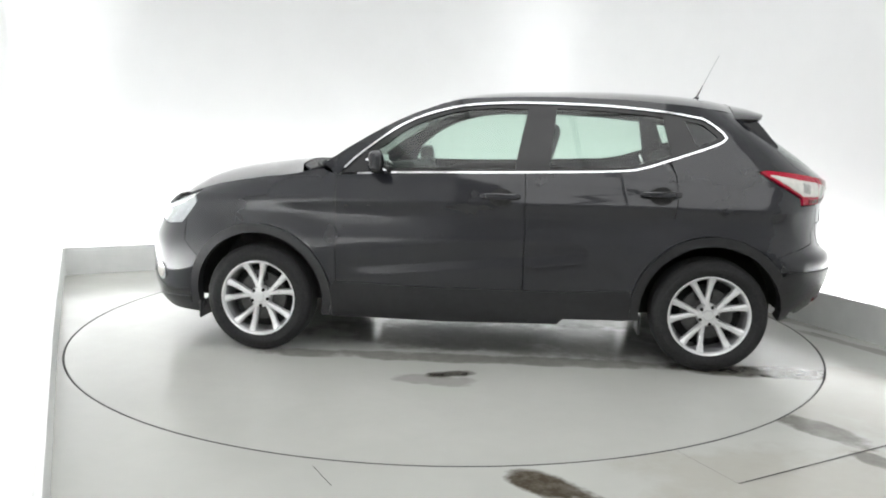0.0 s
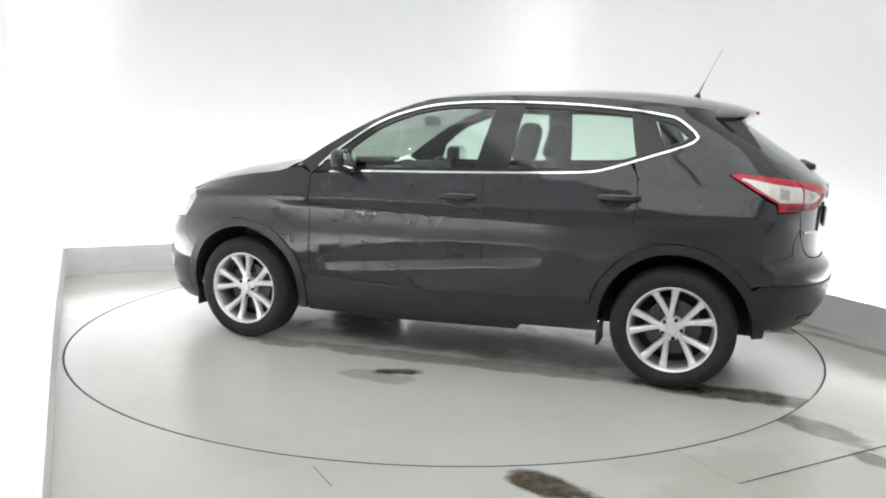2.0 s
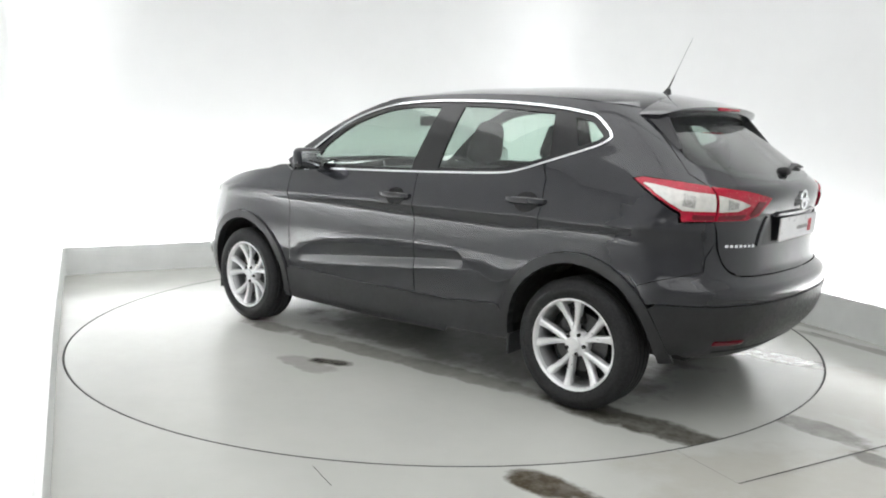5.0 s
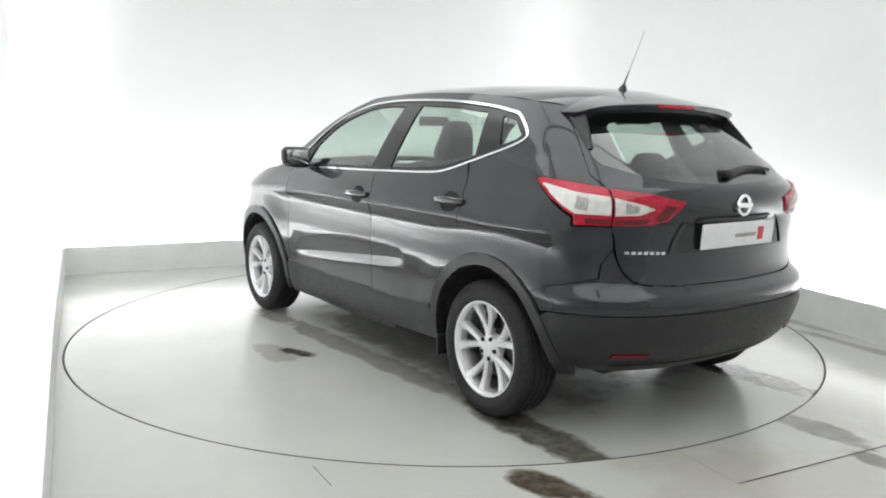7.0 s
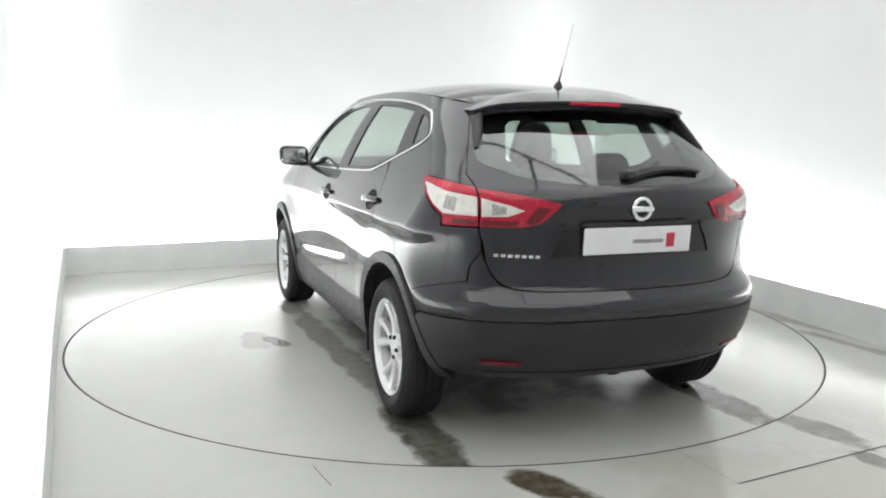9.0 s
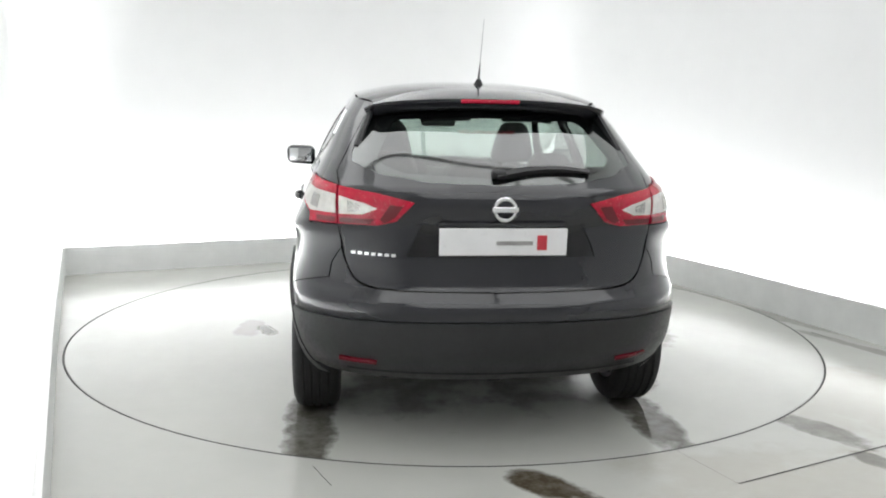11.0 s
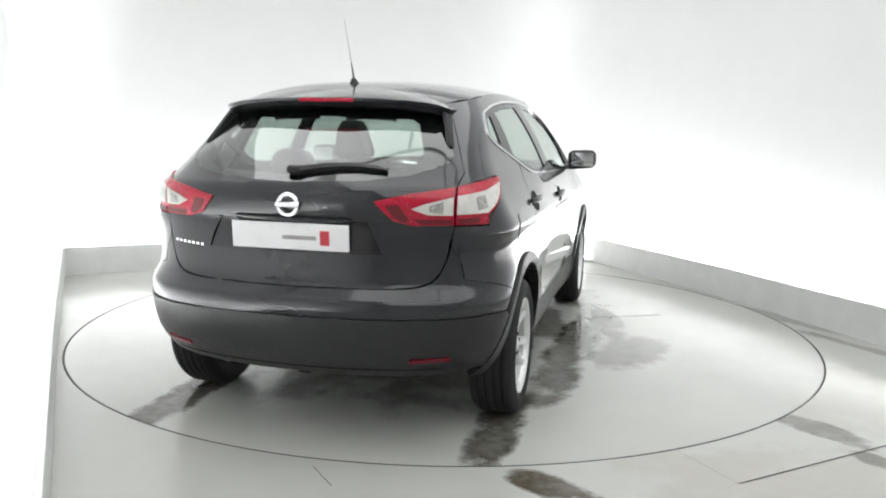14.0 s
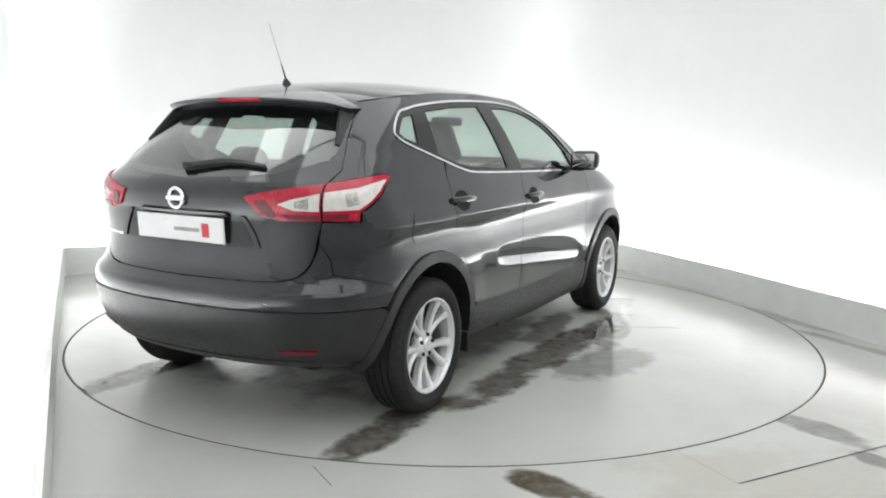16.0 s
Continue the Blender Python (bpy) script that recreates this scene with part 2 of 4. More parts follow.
def skin(name, fn, outer, mat, parent, holes=(), off=0.0, depth=0.014, step=0.03, sgn=1, hint=(0, 1, 0), label="", creases=()):
    """A panel: a flat outline, filled with small faces, laid on the surface fn(a, b) with its edges turned in by depth."""
    loops = [dense(list(outer), step)] + [dense(list(h), step) for h in holes]
    pts = [p for lp in loops for p in lp]
    edges, k = [], 0
    for lp in loops:
        edges += [(k + i, k + (i + 1) % len(lp)) for i in range(len(lp))]
        k += len(lp)
    xs, ys = [p[0] for p in loops[0]], [p[1] for p in loops[0]]
    rim = np.array(pts)
    for i in range(int((max(xs) - min(xs)) / step) + 1):
        for j in range(int((max(ys) - min(ys)) / step) + 1):
            q = (min(xs) + (i + (0.5 if j % 2 else 0.0)) * step, min(ys) + j * step)
            if np.min((rim[:, 0] - q[0]) ** 2 + (rim[:, 1] - q[1]) ** 2) > (0.55 * step) ** 2 and inside(q, loops[0]) and not any(inside(q, lp) for lp in loops[1:]):
                pts.append(q)
    for line in creases:
        for q in line:
            if inside(q, loops[0]) and np.min((rim[:, 0] - q[0]) ** 2 + (rim[:, 1] - q[1]) ** 2) > (0.4 * step) ** 2:
                pts.append(q)
    vs, es, fs, *_ = delaunay_2d_cdt([Vector(p) for p in pts], edges, [], 0, 1e-6)
    tris = []
    for f in fs:
        c = (sum(vs[i].x for i in f) / 3, sum(vs[i].y for i in f) / 3)
        if inside(c, loops[0]) and not any(inside(c, lp) for lp in loops[1:]):
            tris.append(tuple(f))
    used = sorted({i for f in tris for i in f})
    at = {i: n for n, i in enumerate(used)}
    h = Vector((hint[0], hint[1] * sgn, hint[2]))
    place, normal = [], []
    e = 0.005 if creases else 0.012
    for i in used:
        a, b = vs[i]
        p = Vector(fn(a, b))
        da, db = Vector(fn(a + e, b)) - Vector(fn(a - e, b)), Vector(fn(a, b + e)) - Vector(fn(a, b - e))
        n = da.cross(db).normalized()
        for v in (p, n):
            v.y *= sgn
        if n.dot(h) < 0:
            n = -n
        normal.append(n)
        place.append(p + n * off)
    faces = [tuple(at[i] for i in f) for f in tris]
    total = Vector()
    for f in faces:
        total += (place[f[1]] - place[f[0]]).cross(place[f[2]] - place[f[0]]) * (1 if normal[f[0]].dot(h) > 0 else 0)
    if total.dot(h) < 0:
        faces = [f[::-1] for f in faces]
    if depth:
        count = {}
        for f in faces:
            for a, b in zip(f, f[1:] + f[:1]):
                count[(a, b)] = count.get((a, b), 0) + 1
        border = [(a, b) for (a, b) in count if (b, a) not in count]
        low = {}
        for a, b in border:
            for i in (a, b):
                if i not in low:
                    low[i] = len(place)
                    place.append(place[i] - normal[i] * depth)
            faces.append((b, a, low[a], low[b]))
    ob = mesh_object(name, place, faces, mat, parent, label)
    shade = []
    for poly in ob.data.polygons:
        for i in poly.vertices:
            shade.append(normal[i] if len(poly.vertices) == 3 and i < len(normal) else poly.normal)
    ob.data.normals_split_custom_set([tuple(n) for n in shade])
    return ob


# ---------------------------------------------------------------- the room
def fillet(a, corner, b, n=10):
    """A rounded corner between two straight runs."""
    return [tuple(a[j] * (1 - t) ** 2 + 2 * corner[j] * t * (1 - t) + b[j] * t * t for j in (0, 1)) for t in [k / n for k in range(n + 1)]]


# the back boundary of the floor, the white wall beside it, and an unseen rest of the room added behind the camera
SIDE = [(-0.62, -4.45), (-0.95, -3.77), (-1.42, -2.79), (-2.17, -1.23), (-3.41, 1.42)]
BACK = [(-3.41, 1.475), (-2.39, 1.98)] + fillet((-0.2, 3.066), (1.036, 3.676), (1.66, 2.51)) + [(2.10, 1.50), (2.365, 0.86), (2.58, 0.25), (2.76, -0.23), (2.87, -0.51), (3.35, -1.7), (3.6, -3.0), (3.6, -8.6)]
# the bend past the camera is added, unseen, for even reflections on the paint
WALL_SIDE = [(-1.7, -9.0), (-1.68, -7.4), (-1.50, -6.5), (-1.22, -5.75), (-1.02, -5.2), (-0.98, -4.8), (-1.05, -4.35), (-1.26, -3.88), (-1.73, -2.88), (-2.48, -1.32), (-3.83, 1.64)]
WALL_BACK = [(-3.83, 1.64), (-2.51, 2.22)] + fillet((-0.32, 3.31), (1.13, 4.03), (1.90, 2.63)) + [(2.35, 1.605), (2.615, 0.96), (2.835, 0.34), (3.015, -0.14), (3.12, -0.42), (3.62, -1.62), (3.88, -2.95), (3.88, -9.0)]
WALL_REAR = [(3.88, -9.0), (-1.7, -9.0)]
ROOM_H = 3.5


def wall_strip(name, line, z0, z1, thick, mat, label):
    """An upright wall of that thickness along an open line, outwards (to the left of its way)."""
    pts = [Vector(p) for p in line]
    outer = []
    for i, p in enumerate(pts):
        a, b = pts[max(i - 1, 0)], pts[min(i + 1, len(pts) - 1)]
        t0 = (p - a).normalized() if i else (b - p).normalized()
        t1 = (b - p).normalized() if i < len(pts) - 1 else t0
        m = Vector((-t0.y, t0.x)) + Vector((-t1.y, t1.x))
        outer.append(p + m / max(0.5, m.length_squared / 2) * thick)
    verts, faces, n = [], [], len(pts)
    for z in (z0, z1):
        verts += [(p.x, p.y, z) for p in pts] + [(p.x, p.y, z) for p in outer]
    for i in range(n - 1):
        faces += [(i, i + 1, 2 * n + i + 1, 2 * n + i), (n + i + 1, n + i, 3 * n + i, 3 * n + i + 1), (2 * n + i, 2 * n + i + 1, 3 * n + i + 1, 3 * n + i), (i + 1, i, n + i, n + i + 1)]
    faces += [(0, 2 * n, 3 * n, n), (n - 1, 2 * n - 1, 4 * n - 1, 3 * n - 1)]
    return tagged(mesh_object(name, verts, faces, mat), label, "wall", kind="structure")


R_DISC = 2.452


def build_room():
    ring = [((R_DISC + 0.009) * math.cos(2 * math.pi * k / 160), (R_DISC + 0.009) * math.sin(2 * math.pi * k / 160)) for k in range(160)]
    outline = [(-6.0, -9.6), (5.4, -9.6), (5.4, 4.4), (-6.0, 4.4)]
    flat = skin("floor", lambda a, b: (a, b, 0.0), outline, M_FLOOR, None, holes=[ring], depth=0.12, step=0.8, hint=(0, 0, 1))
    tagged(flat, "pale grey painted concrete floor with damp brown stains", "floor", kind="structure")
    # added sheet, near black to stand for the shade down in the ring gap
    pit = part("pit_floor", box(-2.7, 2.7, -2.7, 2.7, -0.2, -0.13, 0), M_PIT, smooth=False)
    tagged(pit, "sheet below the turntable, coloured black for the shade in its gap", "pit", kind="structure")
    wall_strip("wall_north", WALL_BACK, -0.05, ROOM_H, 0.15, M_WALL, "plain white studio wall lit from below")
    wall_strip("wall_west", WALL_SIDE, -0.05, ROOM_H, 0.15, M_WALL, "bright white studio side wall")
    # added out of view: closes the room to the world's light
    wall_strip("wall_south", WALL_REAR, -0.05, ROOM_H, 0.15, M_WALL, "unseen white wall added behind the camera to close the room")
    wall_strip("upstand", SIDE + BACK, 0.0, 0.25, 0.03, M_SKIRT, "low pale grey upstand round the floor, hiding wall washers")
    gutter = SIDE + BACK
    beyond = WALL_SIDE[6:] + WALL_BACK
    verts = [(x, y, 0.012) for x, y in gutter] + [(x, y, 0.012) for x, y in beyond[::-1]]
    trough = mesh_object("trough_floor", verts, [tuple(range(len(verts)))], M_WALL, smooth=False)
    tagged(trough, "white floor of the light trough along the walls", "trough", kind="structure")
    # the ceiling too is added out of view, against light from the world
    ceil = part("ceiling", box(-6, 5.4, -9.6, 4.4, ROOM_H, ROOM_H + 0.1, 0), M_CEIL, smooth=False)
    tagged(ceil, "unseen white ceiling added to close the room", "ceiling", kind="structure")


def ceiling_light(x, y, sx, sy):
    base = new("ceiling_light")
    base.location = (x, y, ROOM_H)
    tagged(base, "large white rectangular light panel on the ceiling", "ceiling light", "ceiling lights")
    bm = box(-sx / 2 - 0.04, sx / 2 + 0.04, -sy / 2 - 0.04, sy / 2 + 0.04, -0.05, 0.0, 0.004, 1)
    part("frame", bm, M_WALL, base)
    part("diffuser", box(-sx / 2, sx / 2, -sy / 2, sy / 2, -0.06, -0.051, 0), M_LIGHT, base, smooth=False)


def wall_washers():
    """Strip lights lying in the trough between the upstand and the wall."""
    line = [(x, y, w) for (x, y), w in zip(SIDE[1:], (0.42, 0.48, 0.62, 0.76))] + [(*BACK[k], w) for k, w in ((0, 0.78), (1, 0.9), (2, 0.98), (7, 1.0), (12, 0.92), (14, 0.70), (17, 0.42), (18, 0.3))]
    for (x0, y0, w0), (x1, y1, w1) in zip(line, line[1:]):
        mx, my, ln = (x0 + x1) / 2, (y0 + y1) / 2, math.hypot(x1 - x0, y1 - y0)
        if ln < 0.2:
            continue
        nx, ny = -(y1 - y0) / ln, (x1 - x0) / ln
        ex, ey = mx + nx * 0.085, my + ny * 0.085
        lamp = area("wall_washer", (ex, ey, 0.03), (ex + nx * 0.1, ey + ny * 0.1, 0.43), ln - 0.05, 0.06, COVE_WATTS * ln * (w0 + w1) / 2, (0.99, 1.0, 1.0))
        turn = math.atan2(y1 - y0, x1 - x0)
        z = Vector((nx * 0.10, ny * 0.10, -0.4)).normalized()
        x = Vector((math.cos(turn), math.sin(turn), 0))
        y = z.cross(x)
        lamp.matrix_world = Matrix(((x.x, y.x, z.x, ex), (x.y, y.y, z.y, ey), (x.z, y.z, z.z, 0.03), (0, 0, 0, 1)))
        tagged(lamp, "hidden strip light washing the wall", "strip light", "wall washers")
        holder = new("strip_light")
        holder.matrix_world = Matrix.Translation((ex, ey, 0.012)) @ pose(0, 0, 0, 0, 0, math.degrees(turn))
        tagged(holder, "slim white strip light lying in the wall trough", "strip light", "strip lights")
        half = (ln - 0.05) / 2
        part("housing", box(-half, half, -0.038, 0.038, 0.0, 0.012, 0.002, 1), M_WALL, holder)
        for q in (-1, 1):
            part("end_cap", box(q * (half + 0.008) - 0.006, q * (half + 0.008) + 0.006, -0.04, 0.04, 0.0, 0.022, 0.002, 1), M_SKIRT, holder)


build_room()
for lx, ly in ((-1.15, -0.6), (0.75, -0.6), (-0.2, -2.5), (1.7, -2.5), (0.25, -4.4), (2.15, -4.4), (0.25, -6.4), (2.15, -6.4)):
    ceiling_light(lx, ly, 1.84, 1.84)
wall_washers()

# the turntable
table = new("turntable")
tagged(table, "round flush turntable of pale painted concrete with wet tyre marks", "turntable")
bm = bmesh.new()
SEG = 160
rings = []
for r, z in ((R_DISC - 0.004, 0.0), (R_DISC, -0.004), (R_DISC, -0.1)):
    rings.append([bm.verts.new((r * math.cos(2 * math.pi * k / SEG), r * math.sin(2 * math.pi * k / SEG), z)) for k in range(SEG)])
bm.faces.new(rings[0])
bm.faces.new(rings[2][::-1])
for a, b in zip(rings, rings[1:]):
    for k in range(SEG):
        bm.faces.new((a[k], b[k], b[(k + 1) % SEG], a[(k + 1) % SEG]))
part("deck", bm, M_DISC, table)
# dark strip fills the gap round the deck: its shade as plain black
bm = bmesh.new()
gap_loops = []
for r, z in ((R_DISC + 0.0005, -0.03), (R_DISC + 0.0005, 0.0006), (R_DISC + 0.0040, 0.0014), (R_DISC + 0.0080, 0.0006), (R_DISC + 0.0080, -0.03)):
    gap_loops.append([bm.verts.new((r * math.cos(2 * math.pi * k / SEG), r * math.sin(2 * math.pi * k / SEG), z)) for k in range(SEG)])
for a, b in zip(gap_loops, gap_loops[1:]):
    for k in range(SEG):
        bm.faces.new((a[k], a[(k + 1) % SEG], b[(k + 1) % SEG], b[k]))
part("edge_seal", bm, M_RUBBER_GAP, table, "dark strip painted as the shaded gap round the turntable")


part("cover_seam", box(-0.28, 0.28, -0.003, 0.003, -0.004, 0.0012, 0, m=pose(0.57, -1.25, 0, 0, 0, -62.5)), M_RUBBER_GAP, table, "thin seam in the deck", smooth=False)


# ---- joints of the floor plates and one in the white side wall
def floor_joint(pts, width, z=0.0015, mat=None):
    bm = bmesh.new()
    prev = None
    for i, p in enumerate(pts):
        a, b = Vector(pts[max(i - 1, 0)]), Vector(pts[min(i + 1, len(pts) - 1)])
        t = (b - a).normalized() * width / 2
        pair = (bm.verts.new((p[0] - t.y, p[1] + t.x, z)), bm.verts.new((p[0] + t.y, p[1] - t.x, z)))
        if prev:
            bm.faces.new((prev[1], pair[1], pair[0], prev[0]))
        prev = pair
    tagged(part("floor_joint", bm, mat or M_RUBBER_GAP, smooth=False), "thin dark joint between floor plates", "joint", kind="structure")


floor_joint([(2.60, -1.82), (1.96, -2.16), (1.16, -2.57)], 0.007)
floor_joint([(1.157, -2.566), (1.007, -2.256)], 0.0035, mat=M_SEALANT)
floor_joint([(-3.69, 1.50), (-2.52, -0.94)], 0.006, z=0.0165, mat=M_SEALANT)
floor_joint([(-0.52, -2.475), (-0.42, -2.65)], 0.003)
floor_joint([(2.55, -0.15), (2.60, -0.29), (2.66, -0.33)], 0.008)

# ---------------------------------------------------------------- the car's surfaces (x forwards, y to its left side, z up)
def table_of(pairs):
    xs, ys = zip(*sorted(pairs))
    xs, ys = np.array(xs), np.array(ys)
    fine = np.linspace(xs[0], xs[-1], 3000)
    h = np.diff(xs)
    d = np.diff(ys) / h
    m = np.zeros(len(xs))
    m[0], m[-1] = d[0], d[-1]
    for i in range(1, len(xs) - 1):
        m[i] = 0 if d[i - 1] * d[i] <= 0 else 3 * (h[i - 1] + h[i]) / ((2 * h[i] + h[i - 1]) / d[i - 1] + (h[i] + 2 * h[i - 1]) / d[i])
    k = np.clip(np.searchsorted(xs, fine) - 1, 0, len(xs) - 2)
    t = (fine - xs[k]) / h[k]
    val = ((2 * t ** 3 - 3 * t ** 2 + 1) * ys[k] + (t ** 3 - 2 * t ** 2 + t) * h[k] * m[k] + (3 * t ** 2 - 2 * t ** 3) * ys[k + 1] + (t ** 3 - t ** 2) * h[k] * m[k + 1])
    return lambda q: np.interp(q, fine, val)


SECTION = table_of([(0.12, 0.74), (0.20, 0.80), (0.27, 0.838), (0.34, 0.853), (0.42, 0.860), (0.48, 0.866), (0.545, 0.872), (0.62, 0.878), (0.68, 0.8812), (0.715, 0.8815), (0.75, 0.8772), (0.80, 0.8738), (0.85, 0.8745), (0.90, 0.883), (0.935, 0.895),
                    (0.965, 0.887), (1.0, 0.877), (1.06, 0.861), (1.12, 0.838), (1.2, 0.805), (1.3, 0.757), (1.4, 0.701), (1.5, 0.632), (1.6, 0.55)])
TAPER = table_of([(-2.15, 0.960), (-1.6, 0.970), (-1.2, 0.984), (-0.7, 0.999), (-0.2, 1.0), (0.5, 1.005), (0.9, 1.022), (1.3, 1.04), (1.7, 1.03), (2.25, 1.0)])
LEAN = table_of([(-2.15, 0.085), (-1.6, 0.055), (-1.2, 0.032), (-0.7, 0.010), (-0.2, 0.0), (0.3, 0.0), (0.8, 0.015), (1.2, 0.05), (2.25, 0.12)])
REAR = table_of([(0.10, -1.76), (0.22, -1.87), (0.30, -1.95), (0.37, -2.03), (0.45, -2.086), (0.55, -2.112), (0.635, -2.120), (0.665, -2.110), (0.69, -2.075), (0.72, -2.050), (0.80, -2.044), (0.88, -2.042),
                 (0.96, -2.041), (1.00, -2.055), (1.06, -2.067), (1.10, -2.056), (1.125, -2.025), (1.2, -1.925), (1.3, -1.780), (1.4, -1.638), (1.46, -1.555), (1.6, -1.37)])
REAR_N = table_of([(0.1, 2.45), (0.6, 2.5), (0.8, 2.42), (1.0, 2.35), (1.15, 2.5), (1.3, 3.0), (1.6, 3.2)])
REAR_L = table_of([(0.1, 0.52), (0.7, 0.50), (1.0, 0.47), (1.2, 0.44), (1.4, 0.40), (1.6, 0.36)])
NOSE = table_of([(0.10, 2.06), (0.20, 2.19), (0.30, 2.245), (0.45, 2.265), (0.60, 2.26), (0.75, 2.195), (0.86, 2.13), (0.92, 2.085), (0.98, 1.99), (1.04, 1.86), (1.6, 0.9)])
NOSE_N, NOSE_L = 2.8, 0.85


FLARE, HOLLOW, BLADE = 0.013, 0.0125, 0.052


def hollow_low(x):
    """The crease along the foot of the door hollow: it climbs towards the tail."""
    return 0.602 - 0.095 * x


def hollow_tall(x):
    q = np.minimum(1.0, np.abs((x - 0.07) / 0.70))
    return 0.113 * np.sqrt(np.maximum(0.0, 1 - q ** 4))


def half_width(x, z):
    """The flank without its rounded ends: a creased hollow over a blade runs along the doors, and the arches swell."""
    tall = hollow_tall(x)
    v = z - hollow_low(x)
    depth = HOLLOW * tall / 0.113
    dip = depth * np.where(v > 0, np.maximum(0.0, 1 - v / (tall + 1e-4)), np.maximum(0.0, 1 + v / BLADE))
    near = np.hypot(np.abs(x) - 1.323, z - 0.335)
    t = np.clip((0.64 - near) / 0.20, 0.0, 1.0)
    swell = FLARE * t * t * (3 - 2 * t) * min(1.0, max(0.0, (z - 0.2) / 0.3))
    return SECTION(z) * TAPER(x) - LEAN(x) * min(1.0, max(0.0, (z - 0.9) / 0.35)) - dip + swell


def side_y(x, z):
    y = half_width(x, z)
    xr, ln, n = float(REAR(z)), float(REAR_L(z)), float(REAR_N(z))
    q = np.clip((xr + ln - x) / ln, 0.0, 1.0)
    y = y * (1 - q ** n) ** (1 / n)
    q = np.clip((x - float(NOSE(z)) + NOSE_L) / NOSE_L, 0.0, 1.0)
    return y * (1 - q ** NOSE_N) ** (1 / NOSE_N)


def side(x, z):
    return (x, float(side_y(x, z)), z)


ROUND = 90
PHI = np.linspace(0.0, math.pi / 2, ROUND + 1)
LINES = {}


def contour(z, front):
    """The outline at height z from the middle of an end round to the flank: lengths, x, y."""
    key = (round(z, 4), front)
    if key not in LINES:
        if front:
            end, ln, n, sg = float(NOSE(z)), NOSE_L, NOSE_N, 1
        else:
            end, ln, n, sg = float(REAR(z)), float(REAR_L(z)), float(REAR_N(z)), -1
        knee = end - sg * ln
        xs = np.concatenate([knee + sg * ln * np.cos(PHI[:-1]) ** (2 / n), np.linspace(knee, 0.25 if front else 1.0, 260)])
        ys = np.concatenate([half_width(xs[:ROUND], z) * np.sin(PHI[:-1]) ** (2 / n), side_y(xs[ROUND:], z)])
        u = np.concatenate([[0], np.cumsum(np.hypot(np.diff(xs), np.diff(ys)))])
        LINES[key] = (u, xs, ys)
    return LINES[key]


def wrap(front):
    def fn(u, z):
        us, xs, ys = contour(z, front)
        a = abs(u)
        return (float(np.interp(a, us, xs)), float(np.interp(a, us, ys)) * (1 if u >= 0 else -1), z)
    return fn


rear_skin, nose_skin = wrap(False), wrap(True)


def ux(x, z, front=False):
    us, xs, ys = contour(z, front)
    return (float(np.interp(-x, -xs, us)) if front else float(np.interp(x, xs, us)), z)


def uy(y, z, front=False):
    us, xs, ys = contour(z, front)
    k = ROUND + 1
    return (float(np.interp(abs(y), ys[:k], us[:k])) * (1 if y >= 0 else -1), z)


def path_x(pts, front=False, step=0.03):
    """Flank points (x, z) joined by straight lines, on the wrapped surface."""
    out = []
    for (x0, z0), (x1, z1) in zip(pts, pts[1:]):
        n = max(1, math.ceil(math.hypot(x1 - x0, z1 - z0) / step))
        out += [ux(x0 + (x1 - x0) * k / n, z0 + (z1 - z0) * k / n, front) for k in range(n)]
    return out + [ux(*pts[-1], front)]


MIDDLE = table_of([(-1.75, 1.458), (-1.63, 1.495), (-1.3, 1.568), (-1.0, 1.594), (-0.68, 1.604), (-0.34, 1.604), (0.0, 1.585), (0.20, 1.548), (0.34, 1.492), (0.62, 1.362), (0.90, 1.196), (1.06, 1.140), (1.17, 1.140),
                   (1.25, 1.142), (1.45, 1.124), (1.70, 1.085), (1.94, 1.000), (2.06, 0.935), (2.12, 0.88), (2.2, 0.82)])
RAIL = table_of([(-1.75, 1.400), (-1.6, 1.437), (-1.3, 1.492), (-1.04, 1.522), (-0.73, 1.544), (-0.36, 1.553), (-0.08, 1.547), (0.12, 1.536), (0.254, 1.505), (0.525, 1.394), (0.80, 1.232), (0.95, 1.130), (1.05, 1.088),
                 (1.3, 1.054), (1.6, 1.002), (1.8, 0.940), (1.95, 0.868), (2.2, 0.74)])


def rail_y(x):
    return float(side_y(x, float(RAIL(x))))


def top(x, y):
    zc, zr = float(MIDDLE(x)), float(RAIL(x))
    w = max(0.05, rail_y(x))
    k = min(1.2, abs(y) / w)
    power = 2.3 + 0.7 * min(1.0, max(0.0, (0.75 - x) / 0.75))
    return (x, y, zc - (zc - zr) * k ** power)


# ---------------------------------------------------------------- the car
car = new("car")
tagged(car, "black five-door crossover car with silver alloy wheels", "car")
DLO_LOW = [(0.83, 1.082), (0.5, 1.098), (0.0, 1.108), (-0.36, 1.117), (-0.80, 1.132), (-0.93, 1.152), (-1.06, 1.192), (-1.33, 1.284)]
DLO_TOP = [(-1.388, 1.325), (-1.36, 1.362), (-1.275, 1.425), (-1.20, 1.444), (-1.04, 1.470), (-0.73, 1.499), (-0.36, 1.512), (-0.08, 1.509), (0.18, 1.481), (0.45, 1.390), (0.69, 1.222), (0.80, 1.120)]
DLO = DLO_LOW + curve_pts(DLO_TOP, 4)
WHEEL_X, WHEEL_R = 1.323, 0.3256
ARCH_R, LIP_R = 0.394, 0.446


def arc(cx, r, a0, a1, n=18, cz=0.335):
    return [(cx + r * math.cos(radians(a0 + (a1 - a0) * k / n)), cz + r * math.sin(radians(a0 + (a1 - a0) * k / n))) for k in range(n + 1)]


